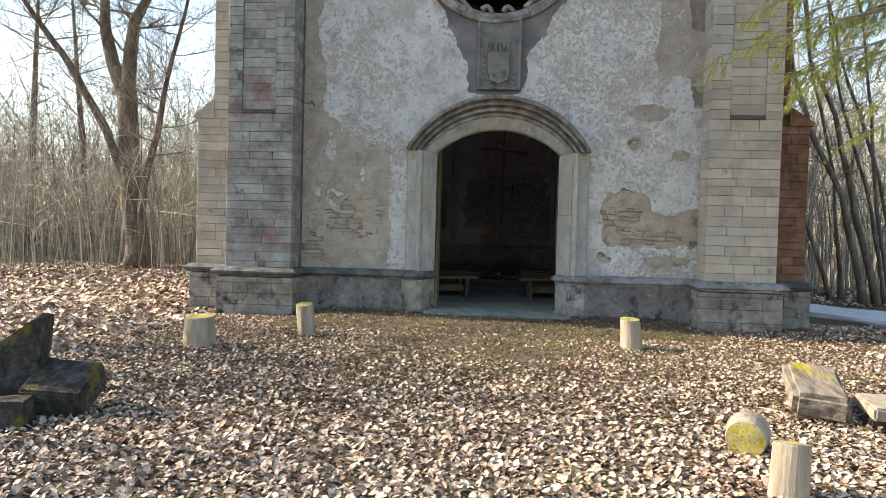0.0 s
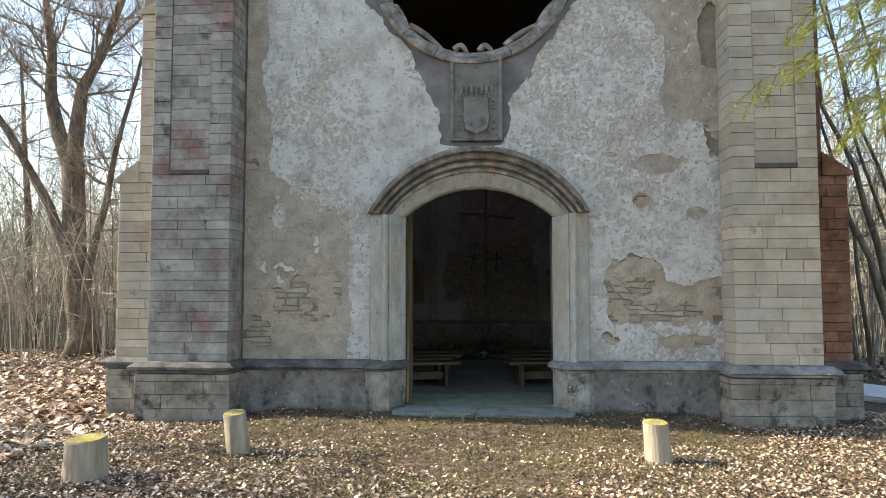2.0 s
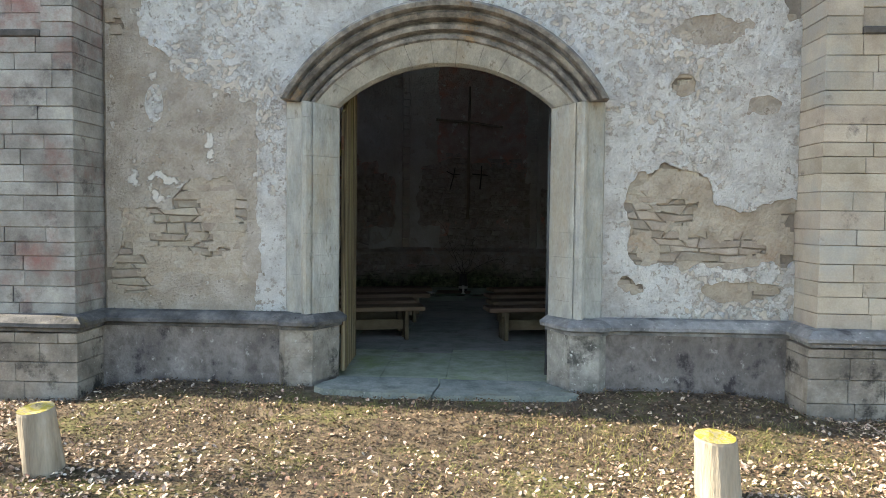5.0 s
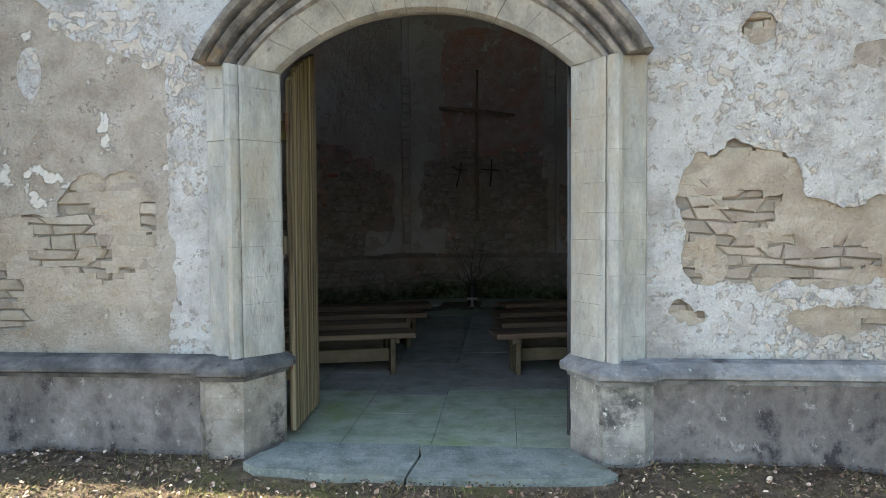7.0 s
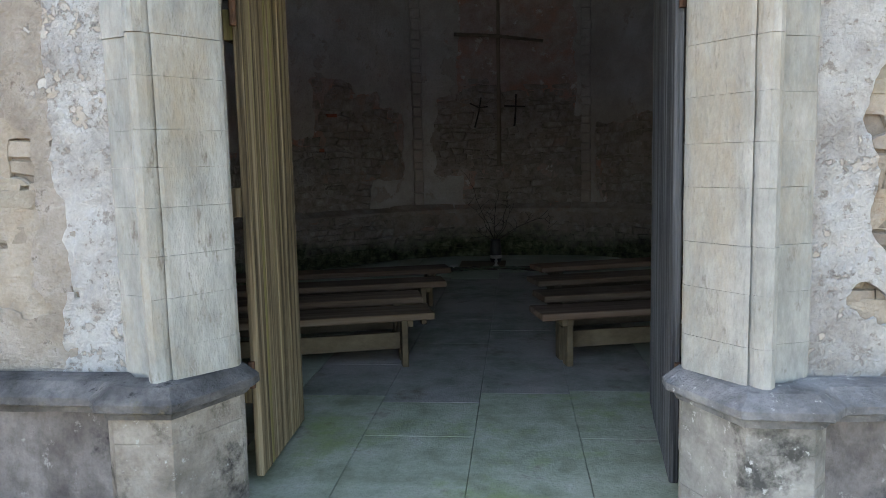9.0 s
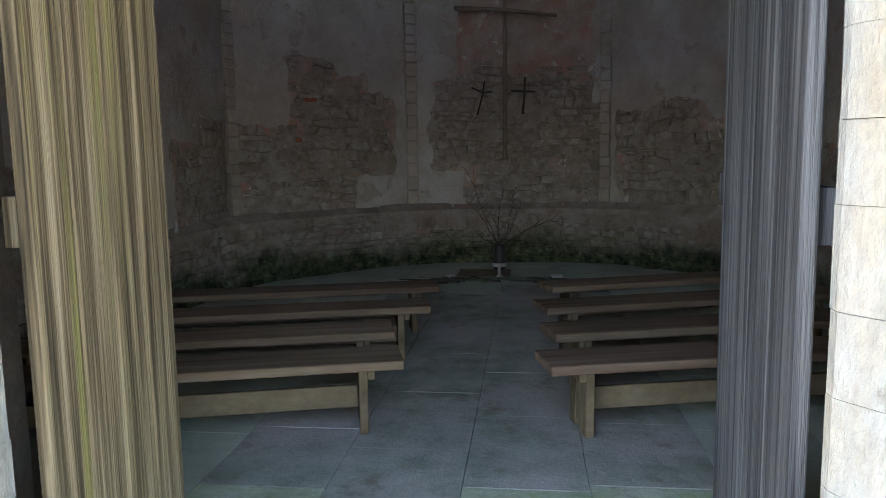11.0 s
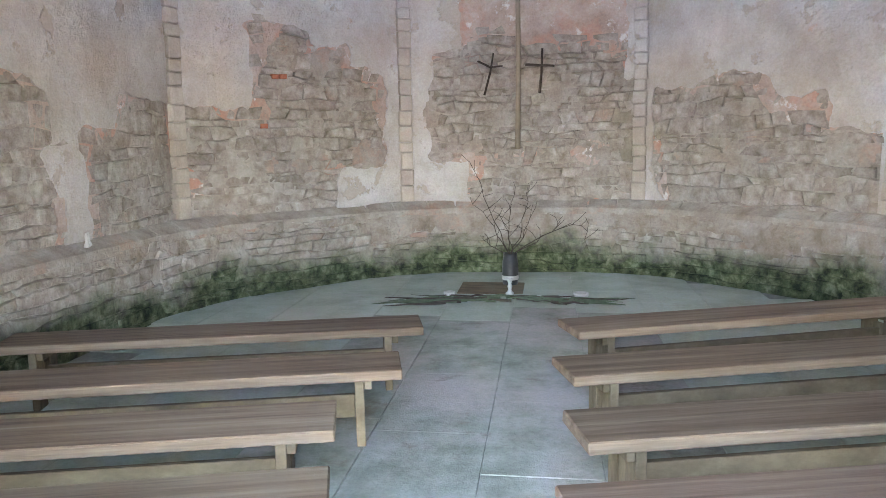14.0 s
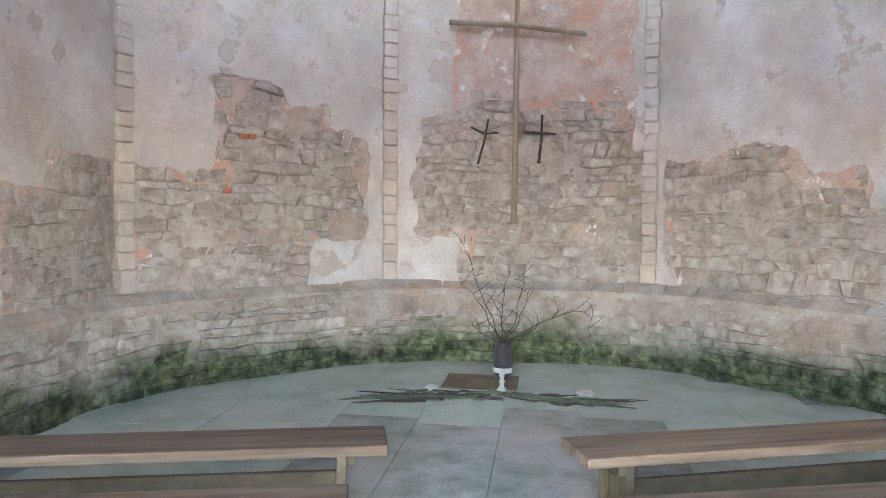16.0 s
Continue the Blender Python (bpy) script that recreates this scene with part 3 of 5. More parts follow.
sheet("mortar_smear", facing(-3.5, WALL_Y - 0.008, 0.7), 6.98, 3.7, 0.045, lambda u, v: nz(u * 2.0, v * 3.4, 21) + 0.6 * nz(u * 6, v * 9, 22) + 0.3 * nz(u * 17, v * 22, 23) + 0.13 - 0.35 * max(0, fall(u, v) + 0.05), 0.03, SMEAR, facade, 0.02, keep=lambda u, v: fall(u, v) < 0.06)
# ---- portal ----
portal = holder("portal", (0, 0, 0), "moulded limestone door surround with a depressed arch and hood", "portal")
PROFILE = [(0.14, 12.42), (0.14, 12.31), (0.0, 12.29), (0.0, 12.25), (0.025, 12.225), (0.37, 11.985), (0.40, 11.975), (0.415, 11.99), (0.44, 11.955), (0.50, 11.925), (0.56, 11.925), (0.61, 11.955), (0.63, 12.015), (0.66, 12.035), (0.93, 12.085), (0.97, 12.10), (1.0, 12.14), (1.0, 12.24)]
VOUSSOIR = [(0.12, 12.42), (0.12, 12.30), (0.0, 12.28), (0.0, 12.23), (0.04, 12.17), (0.34, 12.05), (0.38, 12.03), (0.38, 12.22)]
HOOD = [(0.36, 12.22), (0.36, 12.05), (0.40, 12.0), (0.46, 11.99), (0.48, 12.05), (0.52, 12.05), (0.55, 11.96), (0.62, 11.94), (0.64, 12.03), (0.70, 12.03), (0.73, 11.92), (0.80, 11.88), (0.84, 11.94), (0.87, 11.94), (0.90, 11.85), (0.97, 11.83), (1.03, 11.88), (1.05, 12.0), (1.05, 12.22)]


def arch_pair(s):
    """Inner and outer point of the arch at s from 0 (springing on -x) to 1."""
    out = []
    for half, spring, rise in ((HALF, SPRING, RISE), (1.585, 2.86, 0.94)):
        r = (half * half + rise * rise) / (2 * rise)
        a = math.asin(min(1.0, half / r)) if rise < half else math.pi / 2
        w = -a + 2 * a * s
        out.append((r * math.sin(w), spring + rise - r + r * math.cos(w)))
    return out


def moulded(name, stations, prof, mat, gap=0.0025, wob=0.004):
    """One carved block swept over stations, each a pair of inner and outer points."""
    vs, fs = [], []
    m, n = len(prof), len(stations)
    jig = random.uniform(-wob, wob)
    for (ix, iz), (ox, oz) in stations:
        for u, y in prof:
            vs.append((ix + (ox - ix) * u, y + jig + 0.004 * nz(ix * 8, iz * 8, u * 5), iz + (oz - iz) * u))
    for i in range(n - 1):
        for k in range(m):
            k2 = (k + 1) % m
            fs.append((i * m + k, i * m + k2, (i + 1) * m + k2, (i + 1) * m + k))
    fs.append(tuple(range(m))[::-1])
    fs.append(tuple((n - 1) * m + k for k in range(m)))
    ob = mesh_ob(name, vs, fs, mat, portal)
    return ob


for sx in (-1, 1):
    z = 0.70
    for k, h in enumerate((0.19, 0.22, 0.18, 0.24, 0.20, 0.19, 0.23, 0.21, 0.18, 0.22, 0.2)):
        z2 = min(z + h + random.uniform(-0.03, 0.03), SPRING) if k < 10 else SPRING
        st = [((sx * HALF, zz), (sx * 1.605, zz + (0.04 if zz >= SPRING - 0.01 else 0))) for zz in (z + 0.0008, (z + z2) / 2, z2 - 0.0008)]
        moulded("jamb_block", st, PROFILE, JAMB)
        z = z2
N_V = 11
for k in range(N_V):
    a, b = k / N_V + 0.0006, (k + 1) / N_V - 0.0006
    moulded("voussoir", [arch_pair(a + (b - a) * i / 3) for i in range(4)], VOUSSOIR, JAMB)
for k in range(7):
    a, b = k / 7 + 0.0004, (k + 1) / 7 - 0.0004
    moulded("hood_stone", [arch_pair(a + (b - a) * i / 4) for i in range(5)], HOOD, HOODSTONE)

# carved panel over the door
panel = holder("carved_panel", (0, 0, 0), "grey carved stone panel with a blank shield", "relief")
part("slab", box(-0.37, 0.32, 12.10, 12.19, 3.97, 5.14, 0.02, 0.004), PANELSTONE, panel)
for x0, x1, z0, z1 in ((-0.41, -0.35, 3.95, 5.16), (0.30, 0.36, 3.95, 5.16), (-0.41, 0.36, 5.14, 5.20), (-0.41, 0.36, 3.93, 3.98)):
    part("border", box(x0, x1, 12.07, 12.19, z0, z1, 0.012, 0.003), PANELSTONE, panel)
bm = bmesh.new()
outline = [(-0.20, 4.56), (0.15, 4.56), (0.16, 4.25), (0.13, 4.10), (-0.025, 4.03), (-0.18, 4.10), (-0.21, 4.25)]
fr = [bm.verts.new((x, 12.055, z)) for x, z in outline]
bk = [bm.verts.new((x + (0.02 if x > 0 else -0.02), 12.11, z)) for x, z in outline]
bm.faces.new(fr)
for i in range(len(fr)):
    bm.faces.new((fr[i], fr[(i + 1) % len(fr)], bk[(i + 1) % len(fr)], bk[i]))
part("shield", bm, PANELSTONE, panel)
for sx in (-1, 1):
    for k in range(6):
        vs, fs = [], []
        cx, cz = -0.025 + sx * (0.235 + 0.02 * math.sin(k * 2.1)), 4.10 + 0.10 * k
        tube(vs, fs, [(cx + 0.035 * math.cos(w) * sx, 12.085, cz + 0.035 * math.sin(w)) for w in (0, 1, 2, 3, 4, 5)], [0.018, 0.018, 0.016, 0.014, 0.012, 0.008], 5)
        mesh_ob("scroll", vs, fs, PANELSTONE, panel)
for k in range(7):
    vs, fs = [], []
    tube(vs, fs, [(-0.25 + 0.075 * k, 12.09, 4.62), (-0.24 + 0.075 * k, 12.075, 4.68 + 0.05 * (k % 2)), (-0.25 + 0.075 * k, 12.09, 4.76)], [0.02, 0.03, 0.015], 5)
    mesh_ob("leaf_ornament", vs, fs, PANELSTONE, panel)

# round window with the stumps of its tracery
rose = holder("window_round", (0, 0, 0), "round window opening with broken stone tracery", "window", kind="structure")
RPROF = [(OC_R - 0.01, 12.5), (OC_R - 0.02, 12.2), (OC_R + 0.03, 12.12), (OC_R + 0.09, 12.10), (OC_R + 0.12, 12.06), (OC_R + 0.18, 12.07), (OC_R + 0.20, 12.2)]
for k in range(16):
    st = []
    for i in range(5):
        w = 2 * math.pi * (k + 0.01 + 0.98 * i / 4) / 16
        st.append(w)
    vs = [(OC_X + r * math.cos(w), y, OC_Z + r * math.sin(w)) for w in st for r, y in RPROF]
    m = len(RPROF)
    fs = [(i * m + q, i * m + q + 1, (i + 1) * m + q + 1, (i + 1) * m + q) for i in range(4) for q in range(m - 1)] + [tuple(range(m)), tuple(4 * m + q for q in range(m))[::-1]]
    mesh_ob("frame_stone", vs, fs, HOODSTONE, rose)
for w0, w1, inner in ((-1.20, -0.72, 0.11), (-2.42, -1.94, 0.11), (-1.50, -1.35, 0.15), (-1.80, -1.64, 0.15), (-0.72, -0.42, 0.05), (-2.72, -2.42, 0.05), (0.3, 0.9, 0.1), (1.8, 2.5, 0.12)):
    vs, fs = [], []
    ws = [w0 + (w1 - w0) * i / 6 for i in range(7)]
    tube(vs, fs, [(OC_X + (OC_R - inner * math.sin(math.pi * (0.15 + 0.8 * i / 6)) * 0.9) * math.cos(w), 12.26, OC_Z + (OC_R - inner * math.sin(math.pi * (0.15 + 0.8 * i / 6)) * 0.9) * math.sin(w)) for i, w in enumerate(ws)], [0.05, 0.05, 0.048, 0.046, 0.042, 0.038, 0.03], 6)
    mesh_ob("tracery_stump", vs, fs, HOODSTONE, rose)


# ---- buttresses and plinth ----
def ashlar(parent, x0, x1, y0, y1, z0, z1, mat, row=(0.125, 0.175), run=(0.28, 0.72), name="block", proud=0.004):
    z = z0
    while z < z1 - 0.05:
        h = min(random.uniform(*row), z1 - z)
        if z1 - z - h < 0.08:
            h = z1 - z
        x = x0
        while x < x1 - 0.02:
            w = random.uniform(*run)
            if x1 - x - w < 0.16:
                w = x1 - x
            o = random.uniform(-proud, proud)
            part(name, box(x + 0.002, x + w - 0.002, y0 + o, y1, z + 0.0025, z + h - 0.0025, 0.005, 0.002), mat, parent)
            x += w
        z += h


def ledge_run(parent, pts, z0=0.575, z1=0.72, out=0.08, name="ledge", mat=None):
    """The moulded weathering course along pts (plan), with its outer side to the right of the way."""
    prof = [(-0.12, z0 - 0.01), (out * 0.3, z0), (out * 0.34, z0 + 0.03), (out * 0.92, z0 + 0.045), (out, z0 + 0.052), (out, z0 + 0.085), (out * 0.9, z0 + 0.092), (0.0, z1), (-0.12, z1 + 0.01)]
    fine = [Vector(pts[0])]
    for p, q in zip(pts, pts[1:]):
        p, q = Vector(p), Vector(q)
        k = max(1, int((q - p).length / 0.22))
        fine += [p + (q - p) * (i + 1) / k for i in range(k)]
    n, m = len(fine), len(prof)
    vs, fs = [], []
    for i, p in enumerate(fine):
        dirs = []
        if i > 0:
            dirs.append((p - fine[i - 1]).normalized())
        if i < n - 1:
            dirs.append((fine[i + 1] - p).normalized())
        nr = Vector((0, 0))
        for d in dirs:
            nr += Vector((d.y, -d.x))
        nr.normalize()
        k = 1 / max(0.5, nr.dot(Vector((dirs[0].y, -dirs[0].x))))
        chip = 0.012 * nz(p.x * 4, p.y * 4, 8)
        for o, z in prof:
            oo = o + (chip if o > 0 else 0)
            vs.append((p.x + nr.x * oo * k, p.y + nr.y * oo * k, z + 0.006 * nz(p.x * 5, z * 20)))
    for i in range(n - 1):
        for k in range(m):
            k2 = (k + 1) % m
            fs.append((i * m + k, (i + 1) * m + k, (i + 1) * m + k2, i * m + k2))
    fs += [tuple(range(m)), tuple((n - 1) * m + k for k in range(m))[::-1]]
    return mesh_ob(name, vs, fs, mat or LEDGE, parent)


def prism(name, plan, z0, z1, mat, parent):
    n = len(plan)
    vs = [(x, y, z) for z in (z0, z1) for x, y in plan]
    fs = [tuple(range(n))[::-1], tuple(range(n, 2 * n))] + [(i, (i + 1) % n, n + (i + 1) % n, n + i) for i in range(n)]
    return mesh_ob(name, vs, fs, mat, parent)


def buttress(name, x0, x1, mat, pan, label):
    b = holder(name, (0, 0, 0), label, "buttress")
    ashlar(b, x0, x1, 11.62, 12.2, 0.70, 3.40, mat)
    pw0, pw1 = pan
    ashlar(b, x0, pw0, 11.62, 12.2, 3.40, 7.3, mat, run=(0.2, 0.34))
    ashlar(b, pw1, x1, 11.62, 12.2, 3.40, 7.3, mat, run=(0.14, 0.3))
    ashlar(b, pw0, pw1, 11.645, 12.2, 3.47, 7.3, mat)
    part("drip_sill", box(pw0, pw1, 11.60, 12.1, 3.40, 3.47, 0.012), DARKSILL, b, "dark weathered drip stone")
    part("core", box(x0 + 0.012, x1 - 0.012, 11.66, 12.25, -0.3, 9.0), MORTAR, b)
    ashlar(b, x0 - 0.12, x1 + 0.08, 11.50, 12.2, -0.3, 0.56, RENDER_BLOCK, row=(0.17, 0.22), run=(0.25, 0.5))
    return b


def side_buttress(name, xo, xi, xu, mat, label):
    """Stands out sideways behind the front buttress: outer edge xo, inner xi, upper outer edge xu."""
    b = holder(name, (0, 0, 0), label, "buttress")
    lo, hi = min(xo, xi), max(xo, xi)
    ulo, uhi = min(xu, xi), max(xu, xi)
    ashlar(b, lo, hi, 12.30, 13.1, 0.70, 3.40, mat, run=(0.3, 0.7))
    ashlar(b, ulo, uhi, 12.30, 13.1, 3.40, 6.05, mat, run=(0.25, 0.5))
    part("core", box(ulo + 0.01, uhi - 0.01, 12.34, 13.05, -0.3, 8.8), MORTAR, b)
    s = -1 if xo < xi else 1
    for xa, xb, z in ((xo, xu, 3.40), (xu, xi, 6.05)):
        bm = bmesh.new()
        prof = [(xa + s * 0.07, z), (xa + s * 0.07, z + 0.05), (xb - s * 0.01, z + 0.34), (xb - s * 0.01, z)]
        f = [bm.verts.new((x, 12.26, zz)) for x, zz in prof]
        g = [bm.verts.new((x, 13.12, zz)) for x, zz in prof]
        bm.faces.new(f)
        bm.faces.new(g)
        for i in range(4):
            bm.faces.new((f[i], f[(i + 1) % 4], g[(i + 1) % 4], g[i]))
        part("weathering", bm, mat, b)
    ashlar(b, lo - 0.09, hi + 0.09, 12.22, 13.1, -0.3, 0.56, RENDER_BLOCK, row=(0.17, 0.24), run=(0.3, 0.6))
    if s < 0:
        ledge_run(b, [(lo - 0.09, 13.1), (lo - 0.09, 12.22), (hi, 12.22)])
    else:
        ledge_run(b, [(lo, 12.22), (hi + 0.09, 12.22), (hi + 0.09, 13.1)])
    return b


bl = buttress("buttress", -4.71, -3.54, ASHLAR_RED, (-4.45, -3.86), "grey and reddish ashlar buttress with a recessed panel")
br = buttress("buttress", 3.48, 4.63, ASHLAR, (3.80, 4.36), "tan ashlar buttress with a recessed panel")
side_buttress("side_buttress", -5.54, -4.69, -5.24, ASHLAR, "tan stone side buttress with sloped weathering")
side_buttress("side_buttress", 5.33, 4.61, 4.98, RUSTY, "rust red stone side buttress with sloped weathering")

plinth = holder("plinth", (0, 0, 0), "stained base course with a moulded weathered ledge", "plinth")
for x0, x1 in ((-3.46, -1.60), (1.60, 3.42)):
    x = x0
    while x < x1 - 0.01:
        w = random.uniform(0.7, 1.2)
        if x1 - x - w < 0.3:
            w = x1 - x
        part("slab", box(x + 0.0003, x + w - 0.0003, 11.98 + random.uniform(-0.0015, 0.0015), 12.2, -0.3, 0.59), RENDERED, plinth)
        x += w
pier = [(1.16, 12.40), (1.085, 12.31), (1.085, 12.25), (1.27, 11.885), (1.55, 11.88), (1.63, 11.975), (1.63, 12.2)]
for sx in (-1, 1):
    z = -0.3
    for h in (0.28, 0.17, 0.15, 0.15, 0.14):
        j = random.uniform(-0.005, 0.005)
        prism("pier_block", [(sx * (x + j), y + j) for x, y in pier][::sx], z + 0.001, z + h - 0.001, RENDER_BLOCK if sx < 0 else PIERBLOCK, plinth)
        z += h
ledge_run(plinth, [(-4.83, 12.2), (-4.83, 11.50), (-3.46, 11.50), (-3.46, 11.98), (-1.63, 11.98), (-1.55, 11.88), (-1.27, 11.885), (-1.085, 12.25), (-1.085, 12.32)])
ledge_run(plinth, [(1.085, 12.32), (1.085, 12.25), (1.27, 11.885), (1.55, 11.88), (1.63, 11.98), (3.40, 11.98), (3.40, 11.50), (4.71, 11.50), (4.71, 12.2)], mat=LEDGEPALE)
for x0, x1, mt in ((-1.03, 1.03, SILL),):
    th = holder("doorstep", (0, 0, 0), "pale green-grey cracked doorstep slabs", "doorstep")
    prism("slab", [(-1.20, 11.66), (-1.08, 11.55), (-0.82, 11.53), (-0.55, 11.46), (-0.30, 11.48), (-0.05, 11.43), (-0.035, 11.6), (-0.005, 11.85), (-0.03, 12.12), (-1.06, 12.12), (-1.06, 12.02), (-1.15, 11.85)], -0.2, 0.07, mt, th)
    prism("slab", [(-0.035, 11.43), (0.3, 11.44), (0.62, 11.47), (0.9, 11.49), (1.22, 11.53), (1.33, 11.60), (1.22, 11.80), (1.08, 12.02), (1.05, 12.12), (-0.015, 12.12), (0.01, 11.85), (-0.02, 11.6)], -0.2, 0.063, mt, th)


# ---- doors ----
def door_leaf(name, hinge, free, mat, label, tops, back):
    d = holder(name, (0, 0, 0), label, "door", "door leaves")
    h, f = Vector(hinge), Vector(free)
    n = 4
    dr = (f - h).normalized()
    nr = Vector((-dr.y, dr.x)) * back
    for k in range(n):
        a, b = h + (f - h) * (k / n + 0.004), h + (f - h) * ((k + 1) / n - 0.004)
        jig = random.uniform(-0.004, 0.004)
        bm = bmesh.new()
        lo = [bm.verts.new((p.x + nr.x * o, p.y + nr.y * o, 0.05)) for p, o in ((a, jig), (b, jig), (b, 0.045), (a, 0.045))]
        hi = [bm.verts.new((p.x + nr.x * o, p.y + nr.y * o, tops[k] if q else tops[k + 1])) for (p, o), q in zip(((a, jig), (b, jig), (b, 0.045), (a, 0.045)), (1, 0, 0, 1))]
        bm.faces.new(lo)
        bm.faces.new(hi)
        for i in range(4):
            bm.faces.new((lo[i], lo[(i + 1) % 4], hi[(i + 1) % 4], hi[i]))
        bmesh.ops.recalc_face_normals(bm, faces=bm.faces)
        bmesh.ops.bevel(bm, geom=list(bm.edges), offset=0.006, segments=1, affect="EDGES")
        part("plank", bm, mat, d)
    for z in (0.45, 1.45, 2.35):
        a, b = h + (f - h) * 0.03, h + (f - h) * (1.29 if z == 1.45 and back < 0 else 1.0)
        bm = bmesh.new()
        q = [(p.x + nr.x * o, p.y + nr.y * o) for p, o in ((a, 0.046), (b, 0.046), (b, 0.10), (a, 0.10))]
        lo = [bm.verts.new((*p, z)) for p in q]
        hi = [bm.verts.new((*p, z + 0.15)) for p in q]
        bm.faces.new(lo)
        bm.faces.new(hi)
        for i in range(4):
            bm.faces.new((lo[i], lo[(i + 1) % 4], hi[(i + 1) % 4], hi[i]))
        part("batten", bm, mat, d)
    for z in (0.62, 2.48):
        vs, fs = [], []
        c = h - dr * 0.02 + nr * 0.03
        tube(vs, fs, [(c.x, c.y, z - 0.07), (c.x, c.y, z + 0.07)], [0.018, 0.018], 8)
        mesh_ob("hinge", vs, fs, IRON, d)
    return d


door_leaf("door", (-1.055, 12.45), (-1.09, 13.33), DOORL, "open plank door leaf, weathered and green with algae", (2.80, 2.95, 3.05, 3.13, 3.2), 1)
door_leaf("door", (1.075, 12.47), (1.20, 13.76), DOORR, "open plank door leaf, silver-grey bare wood", (2.80, 2.93, 3.04, 3.12, 3.2), -1)


# ---- chapel inside ----
LL, ML, MR, RR = Vector((-3.62, 20.0)), Vector((-1.5, 22.2)), Vector((1.6, 22.35)), Vector((3.8, 20.2))
NL, NR = Vector((-3.80, 12.95)), Vector((3.88, 12.95))
CEIL = 8.4


def face(a, b, off=0.0):
    d = (b - a).normalized()
    n = Vector((d.y, -d.x))
    o = a + n * off
    return Matrix(((d.x, 0, n.x, o.x), (d.y, 0, n.y, o.y), (0, 1, 0, 0), (0, 0, 0, 1))), (b - a).length


def bay(name, a, b, blobs, seed, label, stone_top=3.1, coat=None):
    w = holder(name, (0, 0, 0), label, "wall", kind="structure")
    m, length = face(a, b)
    d, n = (b - a).normalized(), Vector(((b - a).normalized().y, -(b - a).normalized().x))
    pts = [a - d * 0.25, b + d * 0.25]
    q = [(p.x - n.x * o, p.y - n.y * o) for p, o in ((pts[0], 0.045), (pts[1], 0.045), (pts[1], 0.72), (pts[0], 0.72))]
    prism("masonry_core", q, -0.3, CEIL, MORTAR, w)
    f = blob_field(blobs, seed, 0.10)
    m2, _ = face(a, b, 0.022)
    sheet("plaster", m2 @ Matrix.Translation((0, 0.88, 0)), length, CEIL - 0.9, 0.05, lambda u, v: f(u, v + 0.88), 0.06, INPLASTER, w, 0.012)
    bare = lambda u, v: max(f(u, v), 0.25 * (v - stone_top + 0.5 * nz(u * 1.3, v, seed + 3)))
    sheet("undercoat", face(a, b, 0.004)[0] @ Matrix.Translation((0, 0.88, 0)), length, 6.0, 0.05, lambda u, v: max(bare(u, v + 0.88) - 0.01, f(u, v + 0.88) + 0.05 + 0.4 * nz(u * 1.4, v * 1.4, seed + 31) + 0.06 * nz(u * 9, v * 9, seed)), 0.03, UNDERCOAT, w, 0.012, keep=lambda u, v: f(u, v + 0.88) < 0.2)
    sheet("mortar_smear", face(a, b, 0.002)[0] @ Matrix.Translation((0, 0.88, 0)), length, stone_top - 0.3, 0.045, lambda u, v: nz(u * 1.7, v * 2.4, seed + 21) + 0.6 * nz(u * 5, v * 7, seed + 22) + 0.3 * nz(u * 15, v * 19, 23) + 0.0, 0.025, INSMEAR, w, 0.018, keep=lambda u, v: bare(u, v + 0.88) < 0.06)
    rubble(w, m, length, stone_top + 0.3, bare, lambda u, v: INSTONE, rows=(0.07, 0.19), runs=(0.10, 0.44), proud=0.02, v0=0.9, gap=0.0045, seed=seed)
    return w


RED_AT = ((1.22, 2.53), (1.32, 2.535), (1.05, 1.96))
WALL_LABEL = "stained pink-grey plaster wall fallen away to rubble stones"
apse_left = bay("wall_apse_left", LL, ML, [(1.32, 2.0, 0.42, 1.14, 1), (1.05, 1.5, 0.95, 0.66, 1), (2.2, 2.03, 0.58, 0.60, 1), (1.9, 2.6, 0.3, 0.36, 1), (1.55, 1.1, 0.32, 0.3, 1)], 11.0, WALL_LABEL)
for u, v in RED_AT:
    mt = face(LL, ML, 0.02)[0] @ Matrix.Translation((u, v, 0))
    ob = part("brick", box(-0.045, 0.045, -0.028, 0.028, -0.05, 0.012, 0.006, 0.004), REDBRICK, apse_left)
    ob.matrix_world = mt
bay("wall_apse_middle", ML, MR, [(1.85, 3.9, 1.05, 1.7, 1), (1.75, 2.0, 1.40, 0.52, 1), (2.0, 1.2, 1.12, 0.42, 1), (0.75, 2.6, 0.38, 0.32, 1)], 23.0, WALL_LABEL, 2.9)
bay("wall_apse_right", MR, RR, [(1.2, 1.5, 0.98, 1.0), (1.75, 1.5, 0.62, 0.70, 1), (2.6, 1.3, 0.5, 0.5, 1), (0.75, 1.9, 0.55, 0.4, 1)], 31.0, WALL_LABEL, 2.5)
bay("wall_nave_left", NL, LL, [(6.5, 1.5, 0.5, 0.72, 1), (5.85, 1.35, 0.35, 0.52, 1), (4.7, 2.0, 0.45, 0.4), (4.3, 1.2, 0.9, 0.8), (2.9, 1.0, 1.0, 0.6)], 41.0, WALL_LABEL, 2.4)
bay("wall_nave_right", RR, NR, [(0.7, 1.2, 0.7, 0.6), (2.0, 1.1, 0.8, 0.5)], 47.0, WALL_LABEL, 2.2)

